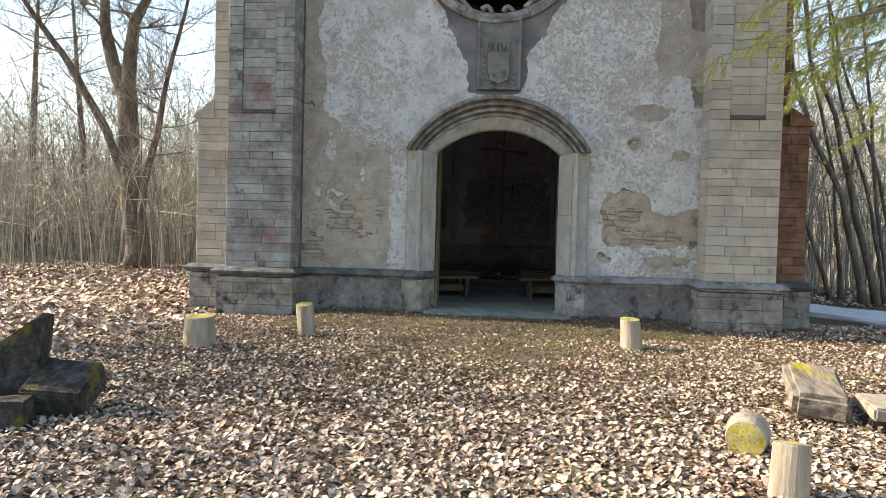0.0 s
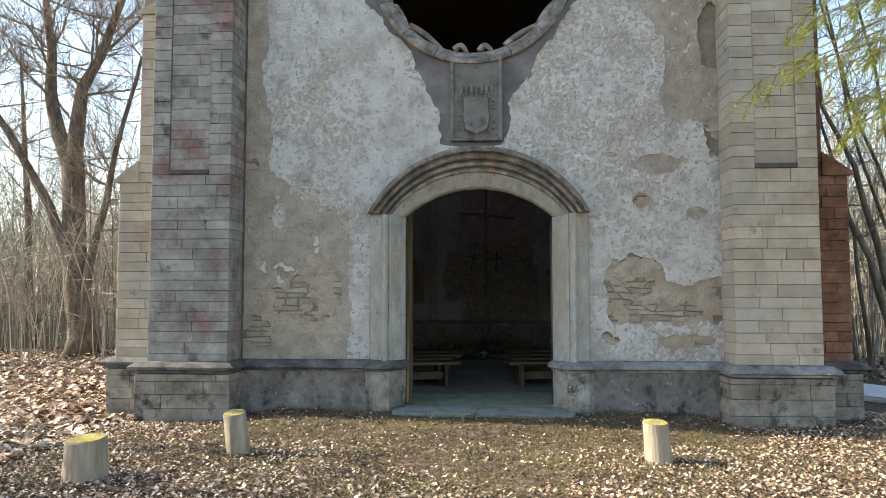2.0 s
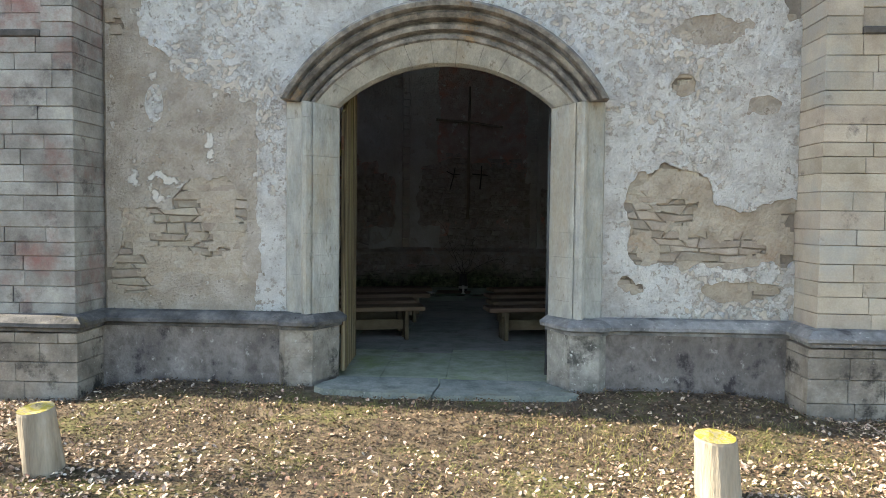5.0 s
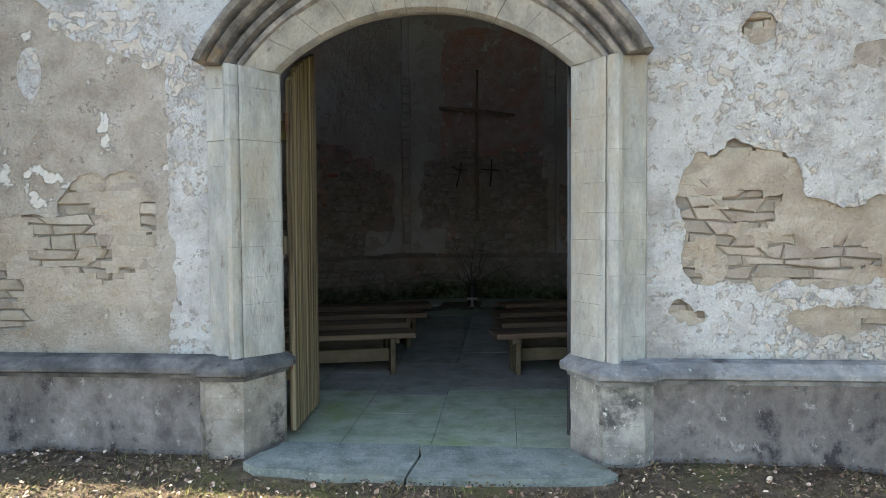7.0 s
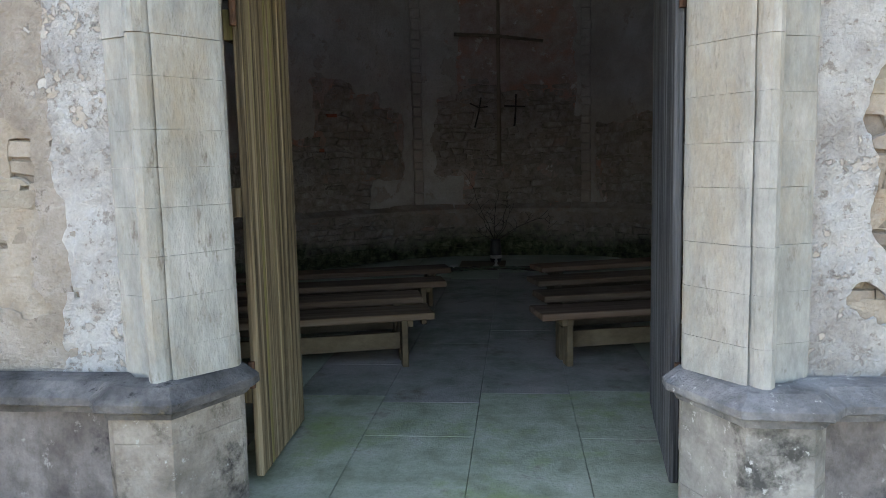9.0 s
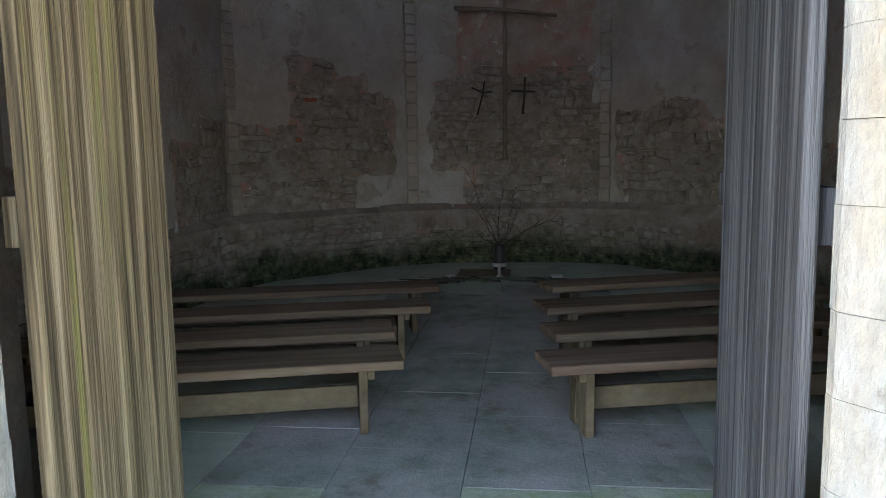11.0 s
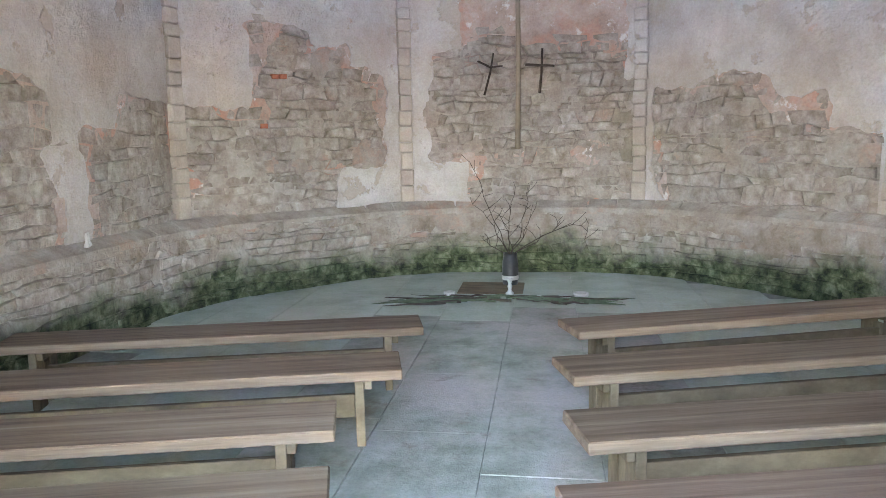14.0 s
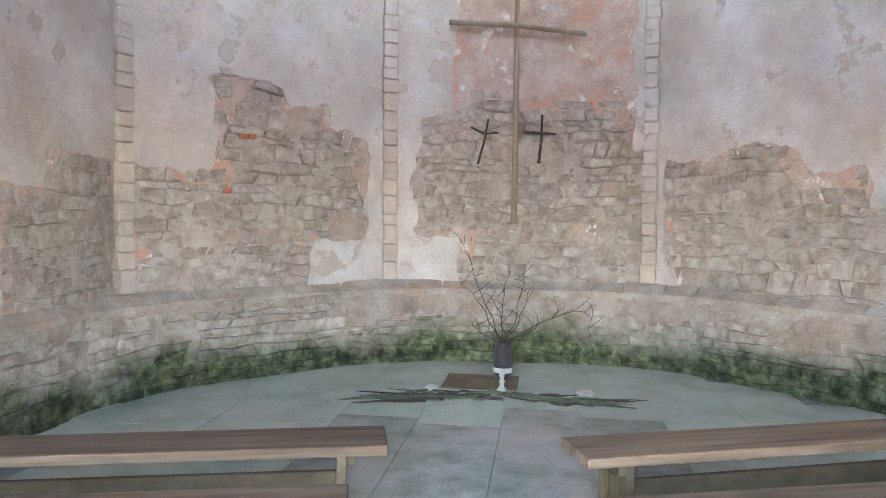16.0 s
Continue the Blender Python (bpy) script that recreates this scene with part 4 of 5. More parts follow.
# low wall base along the walls, rounded at the corners, mossy at the floor
base_plan = [NL + Vector((0.16, 0.02))]
ring = [NL, LL, ML, MR, RR, NR]
for i in range(1, 5):
    p, q, r = ring[i - 1], ring[i], ring[i + 1]
    n1, n2 = (q - p).normalized(), (r - q).normalized()
    inward = (Vector((n1.y, -n1.x)) + Vector((n2.y, -n2.x))).normalized() * 0.17
    for s in (-0.62, -0.25, 0.25, 0.62):
        g = q + (n1 if s < 0 else n2) * s + inward
        if abs(s) < 0.5:
            g += inward * 0.55
        base_plan.append(g)
base_plan.append(NR + Vector((-0.16, 0.02)))
wall_base = holder("wall_base", (0, 0, 0), "low rubble wall base, green with moss at the floor", "wall base", kind="structure")
count = 0
for a, b in zip(base_plan, base_plan[1:]):
    m, length = face(a, b)
    d = (b - a).normalized()
    n = Vector((d.y, -d.x))
    q = [(p.x + n.x * o, p.y + n.y * o) for p, o in ((a - d * 0.02, -0.04), (b + d * 0.02, -0.04), (b + d * 0.02, -0.4), (a - d * 0.02, -0.4))]
    prism("base_core", q, -0.2, 0.84, INSMEAR, wall_base)
    sf = a.x * 3.1 + a.y
    bare_top = 0.66 if a.x + b.x < -4.5 else 0.46
    gone = lambda u, v: (v - bare_top - 0.22 * nz((a.x + d.x * u) * 1.1, (a.y + d.y * u) * 1.1, 7)) + 0.25 * nz(u * 1.5 + sf, v * 2.2, 5.5) - 0.05 + 0.05 * nz(u * 8, v * 8, 2)
    m2, _ = face(a, b, 0.012)
    sheet("plaster", m2, length, 0.80, 0.05, gone, 0.03, BASECOAT, wall_base, 0.03)
    # sloping top
    bm = bmesh.new()
    prof = [(0.012, 0.78), (0.0, 0.86), (-0.17, 0.955), (-0.3, 0.955), (-0.3, 0.78)]
    e1 = [bm.verts.new((a.x + n.x * o, a.y + n.y * o, z + 0.012 * nz(a.x * 3, a.y * 3, z))) for o, z in prof]
    e2 = [bm.verts.new((b.x + n.x * o, b.y + n.y * o, z + 0.012 * nz(b.x * 3, b.y * 3, z))) for o, z in prof]
    bm.faces.new(e1)
    bm.faces.new(e2)
    for i in range(5):
        bm.faces.new((e1[i], e1[(i + 1) % 5], e2[(i + 1) % 5], e2[i]))
    part("slope", bm, INSMEAR, wall_base)
    if length > 0.2 and (a.y > 16 or b.y > 16):
        rubble(wall_base, m, length, 0.74, lambda u, v: gone(u, v) - 0.05, lambda u, v: INSTONE, rows=(0.06, 0.12), runs=(0.12, 0.42), proud=0.022, gap=0.003, u0=max(0, length - 5.0) - 0.05, seed=sf)

# brick ribs in the corners of the apse
for i, q in enumerate((LL, ML, MR, RR)):
    p, r = ring[i], ring[i + 2]
    n1, n2 = (q - p).normalized(), (r - q).normalized()
    inward = (Vector((n1.y, -n1.x)) + Vector((n2.y, -n2.x))).normalized()
    rib = holder("wall_rib", (0, 0, 0), "narrow brick rib with remains of plaster up the corner", "rib", "corner ribs")
    ang = math.atan2(inward.y, inward.x) + math.pi / 2
    mt = Matrix.Translation((q.x, q.y, 0)) @ Matrix.Rotation(ang, 4, "Z")
    z = 0.95
    while z < 4.6:
        h = random.uniform(0.12, 0.24)
        bm = box(-0.085 + random.uniform(-0.01, 0.012), 0.085 + random.uniform(-0.012, 0.01), -0.115 + random.uniform(-0.006, 0.006), 0.1, z + 0.003, z + h - 0.003, 0.012, 0.004)
        ob = part("brick", bm, RIBBRICK if z < (3.3 if i < 2 else 1.6) else INPLASTER, rib)
        ob.matrix_world = mt
        z += h
    ob = part("shaft", box(-0.08, 0.08, -0.11, 0.1, z, CEIL, 0.01), INPLASTER, rib)
    ob.matrix_world = mt
    for sx in ((), (1,), (1,), (-1,))[i]:
        ob = part("plaster_edge", box(sx * 0.13 - 0.035, sx * 0.13 + 0.035, -0.075, 0.1, 0.95, CEIL, 0.008, 0.004), INPLASTER, rib)
        ob.matrix_world = mt

# floor of flagstones
floor = holder("floor", (0, 0, 0), "worn greenish flagstones with dusty patches", "floor", kind="structure")
prism("bed", [(-4.3, 12.1), (4.3, 12.1), (4.3, 20.2), (1.9, 22.7), (-1.8, 22.7), (-4.3, 20.2)], -0.3, -0.012, FLOORBED, floor)
xs = [-3.75, -3.05, -2.36, -1.36, -0.67, 0.035, 0.69, 1.38, 2.08, 2.78, 3.75]
for k, (x0, x1) in enumerate(zip(xs, xs[1:])):
    y = 12.12 if abs(x0 + x1) < 2.2 else 12.97
    first = True
    while y < 22.2:
        h = random.uniform(0.62, 1.15)
        if first:
            h = 14.05 - y + random.uniform(-0.05, 0.05) if k % 2 else 13.2 - y
            first = False
        lim = 22.2 - max(0, abs((x0 + x1) / 2) - 1.3) * 1.0
        h = min(h, lim + 0.4 - y)
        if h < 0.1:
            break
        if not (k == 0 and 17.3 < y + h / 2 < 18.2):
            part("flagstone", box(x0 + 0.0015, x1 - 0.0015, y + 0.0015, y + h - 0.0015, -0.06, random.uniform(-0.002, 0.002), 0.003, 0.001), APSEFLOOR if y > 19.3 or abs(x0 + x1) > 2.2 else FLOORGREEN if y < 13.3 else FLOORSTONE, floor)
        y += h
tagged(part("ceiling", box(-4.4, 4.4, 12.38, 23.2, CEIL, CEIL + 0.2), BENCHLEG), "dark boarded ceiling", "ceiling", kind="structure")
roof = holder("roof", (0, 0, 0), "steep tiled chapel roof", "roof", kind="structure")
for sx in (-1, 1):
    q = [(sx * 5.2, 9.0), (0, 14.5), (0, 14.8), (sx * 5.4, 9.1)]
    vs = [(x, y, z) for y in (12.1, 23.2) for x, z in q]
    mesh_ob("slope", vs, [(0, 1, 2, 3), (7, 6, 5, 4), (0, 4, 5, 1), (1, 5, 6, 2), (2, 6, 7, 3), (3, 7, 4, 0)], RUSTY, roof)
prism("gable", [(-4.7, 12.2), (4.6, 12.2), (4.6, 12.9), (-4.7, 12.9)], 9.15, 9.3, ROUGHCAST, roof)


def bench(x, y, turn, length, side, label):
    """A plank bench; x, y: its aisle end on the near edge; side -1 runs to -x, 1 to +x."""
    b = holder("bench", Matrix.Translation((x, y, 0)) @ Matrix.Rotation(radians(turn), 4, "Z"), label, "bench", "rows of benches")
    x0, x1 = (0, length) if side > 0 else (-length, 0)
    part("seat", box(x0 - 0.01, x1 + 0.008, 0.0, 0.40, 0.402, 0.46, 0.007, 0.003), BENCH, b)
    for e in (0.24, length - 0.24):
        c = x0 + e if side > 0 else x1 - e
        part("leg", box(c - 0.026, c + 0.026, 0.03, 0.15, 0.0, 0.402, 0.004, 0.002), BENCHLEG, b)
        part("leg", box(c - 0.026, c + 0.026, 0.25, 0.37, 0.0, 0.402, 0.004, 0.002), BENCHLEG, b)
        s = -1 if side > 0 else 1
        part("cleat", box(min(c + s * 0.027, c + s * 0.07), max(c + s * 0.027, c + s * 0.07), 0.03, 0.37, 0.345, 0.401, 0.004), BENCHLEG, b)
        part("tie", box(c - 0.02, c + 0.02, 0.15, 0.25, 0.06, 0.30, 0.003), BENCHLEG, b)
    part("stretcher", box(x0 + 0.27, x1 - 0.27, 0.17, 0.21, 0.13, 0.27, 0.004, 0.002), BENCHLEG, b)
    return b


BL = "long brown plank bench on board legs, on flagstones"
for x, y, turn, length, side in ((-0.39, 14.79, 15.5, 2.75, -1), (-0.58, 15.53, 14.5, 2.7, -1), (-0.44, 16.43, 15, 2.75, -1), (-0.48, 17.40, 15, 2.85, -1),
                                 (0.52, 14.71, 14, 2.75, 1), (0.57, 15.50, 15, 2.75, 1), (0.54, 16.39, 17, 2.75, 1), (0.61, 17.34, 20, 2.8, 1)):
    bench(x, y, turn, length, side, BL)


# ---- things in the apse ----
def stick(name, pts, radii, mat, parent, sides=7):
    vs, fs = [], []
    tube(vs, fs, pts, radii, sides)
    return mesh_ob(name, vs, fs, mat, parent, smooth=True)


def cross(label, up, bar, r, mat):
    c = holder("cross", (0, 0, 0), label, "cross", "crosses on the apse wall")
    stick("upright", up, [r * (1.15 - 0.3 * i / (len(up) - 1)) for i in range(len(up))], mat, c)
    stick("crossbar", bar, [r * 1.05, r, r * 0.85][:len(bar)], mat, c)
    return c


cross("tall cross of two rough wooden poles", [(0.01, 22.14, 1.63), (0.02, 22.13, 2.7), (0.015, 22.13, 3.7), (0.03, 22.13, 4.75)], [(-0.76, 22.09, 3.97), (0.0, 22.075, 3.91), (0.81, 22.11, 3.80)], 0.032, STICK)
cross("small cross of thin dark sticks, leaning", [(-0.42, 22.15, 2.33), (-0.34, 22.14, 2.62), (-0.30, 22.15, 2.86)], [(-0.50, 22.12, 2.76), (-0.34, 22.115, 2.68), (-0.18, 22.12, 2.69)], 0.013, STICKDARK)
cross("small cross of thin dark sticks", [(0.29, 22.16, 2.34), (0.315, 22.15, 2.6), (0.325, 22.16, 2.90)], [(0.11, 22.13, 2.70), (0.31, 22.125, 2.685), (0.48, 22.13, 2.675)], 0.016, STICKDARK)


def lathe(name, prof, at, mat, parent, seg=20):
    vs, fs = [], []
    for r, z in prof:
        for k in range(seg):
            w = 2 * math.pi * k / seg
            vs.append((at[0] + r * math.cos(w), at[1] + r * math.sin(w), at[2] + z))
    for i in range(len(prof) - 1):
        for k in range(seg):
            k2 = (k + 1) % seg
            fs.append((i * seg + k, i * seg + k2, (i + 1) * seg + k2, (i + 1) * seg + k))
    fs += [tuple(range(seg))[::-1], tuple((len(prof) - 1) * seg + k for k in range(seg))]
    return mesh_ob(name, vs, fs, mat, parent, smooth=True)


vase = holder("vase", (-0.05, 21.25, 0), "dark vase holding a spray of bare twigs, on the apse floor", "vase")
lathe("body", [(0.075, 0.0), (0.09, 0.01), (0.10, 0.12), (0.095, 0.28), (0.08, 0.36), (0.085, 0.40), (0.07, 0.395), (0.05, 0.30)], (0, 0, 0), BLACKVASE, vase)
lathe("band", [(0.094, 0.07), (0.103, 0.09), (0.104, 0.12), (0.096, 0.135)], (0, 0, 0), WHITEWAX, vase)
for k, (ex, ez, bend) in enumerate(((-0.42, 1.16, -0.10), (-0.48, 0.72, 0.05), (0.05, 0.85, -0.06), (0.27, 0.62, 0.10), (0.92, 0.06, 0.55), (0.62, 0.48, 0.2), (-0.36, 0.25, -0.1), (-0.12, 0.6, 0.05), (0.22, 0.88, 0.1))):
    pts = []
    for i in range(9):
        s = i / 8
        pts.append((ex * s + bend * math.sin(s * 3.1) * 0.5 + 0.07 * nz(k * 3.0, s * 5), 0.03 * nz(k, s * 3), 0.36 + ez * s + (0.35 * math.sin(s * 3.1) if k == 4 else 0) + 0.03 * nz(s * 4, k)))
    stick("twig", pts, [0.0065 - 0.0045 * i / 8 for i in range(9)], STICKDARK, vase, 5)
    for j in (3, 4, 5, 6, 7):
        p = Vector(pts[j])
        e = p + Vector((random.uniform(-0.18, 0.18), random.uniform(-0.05, 0.05), random.uniform(0.02, 0.2)))
        stick("twig", [p, (p + e) / 2 + Vector((0.02, 0, 0.01)), e], [0.0035, 0.003, 0.002], STICKDARK, vase, 4)
cs = holder("candlestick", (-0.03, 20.72, 0), "small pale turned candlestick on the floor", "candlestick")
lathe("stem", [(0.05, 0), (0.055, 0.01), (0.03, 0.03), (0.018, 0.06), (0.03, 0.09), (0.018, 0.12), (0.028, 0.16), (0.035, 0.18), (0.02, 0.19)], (0, 0, 0), WHITEWAX, cs)
for x, y, r in ((-0.71, 20.58, 0.065), (0.77, 20.60, 0.08)):
    cd = holder("candle_dish", (x, y, 0), "pale glass dish with a burnt candle on the floor", "candle", "candles in the apse")
    lathe("dish", [(r * 0.7, 0), (r, 0.015), (r * 1.05, 0.05), (r * 0.95, 0.05), (r * 0.8, 0.02)], (0, 0, 0), WHITEWAX, cd)
    lathe("wax", [(r * 0.75, 0.018), (r * 0.75, 0.04), (r * 0.2, 0.042)], (0, 0, 0), WHITEWAX, cd)
tl = holder("tealight", (0.30, 20.52, 0), "small white tealight on the floor", "candle", "candles in the apse")
lathe("cup", [(0.028, 0), (0.03, 0.03), (0.026, 0.03), (0.024, 0.024)], (0, 0, 0), WHITEWAX, tl, 14)
for k, x in enumerate((-3.53, -3.48)):
    cst = holder("candle_stub", (x, 18.24 - 0.1 * k, 0.91), "white candle stub standing on the wall base", "candle", "candle stubs")
    lathe("wax", [(0.026, 0), (0.024, 0.02), (0.014, 0.04), (0.016, 0.09), (0.009, 0.12)], (0, 0, 0), WHITEWAX, cst, 10)
gar = holder("branch_garland", (0, 0, 0), "green fir and twig garland laid on the apse floor", "garland")
for k in range(46):
    west = k % 2 == 0
    x0 = random.uniform(-0.85, 0.05) if west else random.uniform(-0.1, 0.75)
    way = (-1 if west else 1) * random.uniform(0.07, 0.15)
    skew = random.uniform(-0.055, 0.035)
    y0 = 20.42 - 0.30 * x0 * x0 + random.uniform(-0.16, 0.16)
    pts = [(x0 + way * i, y0 + skew * i + 0.05 * nz(k * 2.2, i * 0.7), 0.012 + 0.03 * abs(nz(k * 1.7, i * 0.8))) for i in range(6)]
    r = random.uniform(0.007, 0.017)
    stick("twig", pts, [r, r, r * 0.9, r * 0.7, r * 0.5, r * 0.3], FIRTWIG if k % 3 else STICKDARK, gar, 5)
slab = tagged(part("floor_slab", box(-0.64, 0.12, 20.70, 21.35, 0.0, 0.018, 0.005, 0.003), BENCHLEG), "thin brown board lying on the apse floor", "board")


# ---- logs and stones on the forecourt ----
def log_post(x, y, r, h, lean, turn, label, mat=None, rz=0.0):
    t = holder("log_post", pose(x, y, ground_z(x, y) - 0.06, 0, lean, 0) @ pose(0, 0, 0, 0, 0, turn), label, "log", "log posts")
    seg, prof = 22, [0, 0.25, 0.5, 0.75, 0.97, 1.0]
    vs, fs = [], []
    for i, s in enumerate(prof):
        for k in range(seg):
            w = 2 * math.pi * k / seg
            rr = r * (1.08 - 0.12 * s) * (1 + 0.05 * nz(math.cos(w) * 1.5 + x, math.sin(w) * 1.5, s * 2)) * (0.97 if i == 5 else 1) * (1 + 0.012 * math.sin(w * 11))
            vs.append((rr * math.cos(w), rr * math.sin(w), h * s + (0.02 * math.cos(w - 1) if s > 0.9 else 0)))
    for i in range(5):
        for k in range(seg):
            k2 = (k + 1) % seg
            fs.append((i * seg + k, i * seg + k2, (i + 1) * seg + k2, (i + 1) * seg + k))
    mesh_ob("trunk_piece", vs, fs, mat or LOG, t)
    top = vs[5 * seg:]
    tv = [(p[0] * q, p[1] * q, p[2] + 0.002 + 0.006 * (1 - q)) for q in (1.0, 0.6, 0.25) for p in top]
    tf = [(i * seg + k, i * seg + (k + 1) % seg, (i + 1) * seg + (k + 1) % seg, (i + 1) * seg + k) for i in range(2) for k in range(seg)] + [tuple(2 * seg + k for k in range(seg))]
    mesh_ob("cut_face", tv, tf, LOGTOP, t, smooth=True)
    return t


log_post(-3.83, 8.55, 0.20, 0.46, 0, 0, "short thick log post with a mossy top, in leaves")
log_post(-2.68, 9.72, 0.13, 0.52, -7, 60, "leaning bare log post in the leaves")
log_post(2.00, 9.60, 0.14, 0.49, -5, 80, "leaning bare log post with a mossy top")
log_post(2.17, 4.30, 0.125, 0.44, 2, 200, "bare silvery log post in the leaves")
t = log_post(2.14, 5.12, 0.16, 0.30, -90, -20, "short log lying on its side with a yellow mossy end")
t.matrix_world = pose(2.26, 5.42, ground_z(2.2, 5.3) + 0.13, 90, 0, -22)


def rough_block(name, at, size, label, category, mat, bev=0.03, jit=0.03, sub=3, group=""):
    bm = bmesh.new()
    bmesh.ops.create_cube(bm, size=1.0, matrix=Matrix.Diagonal((*size, 1)))
    bmesh.ops.bevel(bm, geom=list(bm.edges), offset=bev, segments=2, affect="EDGES")
    bmesh.ops.subdivide_edges(bm, edges=list(bm.edges), cuts=sub, use_grid_fill=True)
    for v in bm.verts:
        v.co += v.co.normalized() * jit * (nz(v.co.x * 5 + at[0], v.co.y * 5, v.co.z * 5) + 0.5 * nz(v.co.x * 14, v.co.y * 14, v.co.z * 14))
    ob = part(name, bm, mat)
    ob.matrix_world = at[3]
    return tagged(ob, label, category, group)


def P(x, y, z, rx=0, ry=0, rz=0):
    return (x, y, z, pose(x, y, z, rx, ry, rz))


rough_block("stone_slab", P(-3.74, 5.42, 0.0, 24, 4, 8), (0.54, 0.52, 0.26), "dark mossy stone slab propped in the leaves", "stone", DARKSTONE, 0.02, 0.02, group="fallen stones")
standing = rough_block("standing_stone", P(-4.26, 5.35, 0.18, -8, 6, 18), (0.66, 0.24, 0.98), "dark upright broken stone slab with mossy top", "stone", DARKSTONE, 0.03, 0.04, group="fallen stones")
for v in standing.data.vertices:
    up = max(0.0, v.co.z + 0.05)
    v.co.x = 0.28 * min(1, up * 1.9) + v.co.x * (1 - 0.88 * min(1, up * 1.9))
rough_block("stone_block", P(-4.02, 4.95, -0.13, 0, 0, 20), (0.5, 0.3, 0.24), "dark flat stone block in the leaves", "stone", DARKSTONE, 0.02, 0.02, group="fallen stones")
rough_block("split_log", P(3.30, 6.70, 0.0, 8, 4, -14), (0.50, 1.05, 0.26), "half log seat with yellow moss on the ground", "log", LOGBENCH, 0.05, 0.03, group="split logs")
rough_block("plank_beam", P(4.05, 6.20, -0.03, 3, 0, -6), (1.0, 0.55, 0.12), "grey weathered thick board on a low support", "board", LOG, 0.02, 0.015)
rough_block("plank_support", P(4.05, 6.15, -0.16, 0, 0, -6), (1.0, 0.22, 0.12), "dark beam under a weathered board", "beam", STICKDARK, 0.02, 0.01)
rough_block("snow_patch", P(7.2, 14.6, -0.08, 0, 0, 35), (1.8, 4.2, 0.14), "last grey-white snow patch in the shade", "snow", SNOW, 0.05, 0.12, 5)


# ---- fallen leaves and grass ----
def leaves(name, count, area, size, mat, label, keep):
    rng = np.random.default_rng(7)
    vs, fs = [], []
    made = 0
    while made < count:
        x, y = rng.uniform(area[0], area[1]), rng.uniform(area[2], area[3])
        if not keep(x, y, rng.random()):
            made += 1
            continue
        made += 1
        ln = rng.uniform(*size) * (1 - 0.35 * max(0.0, min(1.0, (y - 5.5) / 4.0)) * (size[1] < 0.04))
        wd = ln * rng.uniform(0.5, 0.85)
        a, tilt, ro = rng.uniform(0, 6.283), rng.normal(0, 0.45), rng.normal(0, 0.5)
        curl = rng.uniform(0.05, 0.45) * wd
        ca, sa = math.cos(a), math.sin(a)
        z0 = ground_z(x, y) + 0.008 + rng.uniform(0, 0.03)
        b = len(vs)
        for lx, ly, lz in ((-ln, 0, 0), (-0.45 * ln, -wd, curl), (0.35 * ln, -0.85 * wd, curl), (ln, 0, 0.25 * curl), (0.35 * ln, 0.85 * wd, curl), (-0.45 * ln, wd, curl), (0, 0, -0.1 * curl)):
            zz = lz + lx * math.sin(tilt) + ly * math.sin(ro)
            vs.append((x + lx * ca - ly * sa, y + lx * sa + ly * ca, z0 + zz))
        fs += [(b, b + 1, b + 6), (b + 1, b + 2, b + 6), (b + 2, b + 3, b + 6), (b + 3, b + 4, b + 6), (b + 4, b + 5, b + 6), (b + 5, b, b + 6)]
    ob = mesh_ob(name, vs, fs, mat)
    return tagged(ob, label, "leaves", kind="stuff")


def leaf_keep(x, y, r):
    if y > 11.9 and -5.7 < x < 5.5:
        return False
    if y > 11.45 and abs(x) < 1.3:
        return False
    if (11.45 < y and (-4.9 < x < -3.4 or 3.4 < x < 4.8)):
        return False
    if y > 10.3 and -3.5 < x < 3.5 and r < 0.86:
        return False
    mid = math.exp(-((x - 0.3) / 2.6) ** 2) * max(0, min(1, (y - 7.0) / 2.0))
    return r > 0.78 * mid + 0.25 * nz(x * 0.9, y * 0.9, 3)


leaves("fallen_leaves", 150000, (-9, 8, 2.4, 13), (0.012, 0.036), LEAF, "dry brown and cream fallen leaves covering the ground", leaf_keep)
leaves("leaf_litter", 105000, (-5, 6, 6.0, 12), (0.007, 0.022), LITTER, "small crumbled leaf litter and moss on the ground", lambda x, y, r: not (y > 11.45 and abs(x) < 1.3) and r > (0.3 if y < 10.3 else 0.0) - 0.4 * nz(x * 1.3, y * 1.3, 4))
leaves("fallen_leaves", 16000, (-17, -5.0, 8, 26), (0.04, 0.09), LEAF, "dry rust brown fallen leaves under the trees", lambda x, y, r: not (x > -5.7 and y > 12))
leaves("fallen_leaves", 4000, (5.2, 12, 8, 24), (0.04, 0.08), LEAF, "dry brown fallen leaves beside the chapel", lambda x, y, r: not (x < 5.6 and y > 12) and not (5.8 < x < 8.5 and 12.6 < y < 16.7))

gv2, gf2 = [], []
rng = np.random.default_rng(5)
for k in range(42000):
    x, y = rng.normal(0.4, 2.4), rng.uniform(5.5, 11.9)
    if nz(x * 0.8, y * 0.8, 6) < rng.uniform(-0.4, 0.5) or (y > 11.4 and abs(x) < 1.4) or (y < 8 and rng.random() < 0.6):
        continue
    z = ground_z(x, y)
    a, h, lean = rng.uniform(0, 6.28), rng.uniform(0.015, 0.07), rng.uniform(0.02, 0.08)
    b = len(gv2)
    dx, dy = math.cos(a), math.sin(a)
    gv2 += [(x - dy * 0.003, y + dx * 0.003, z), (x + dy * 0.003, y - dx * 0.003, z), (x + dx * lean, y + dy * lean, z + h)]
    gf2.append((b, b + 1, b + 2))
tagged(mesh_ob("grass", gv2, gf2, GRASS), "thin straw and green grass between the leaves", "grass", kind="stuff")


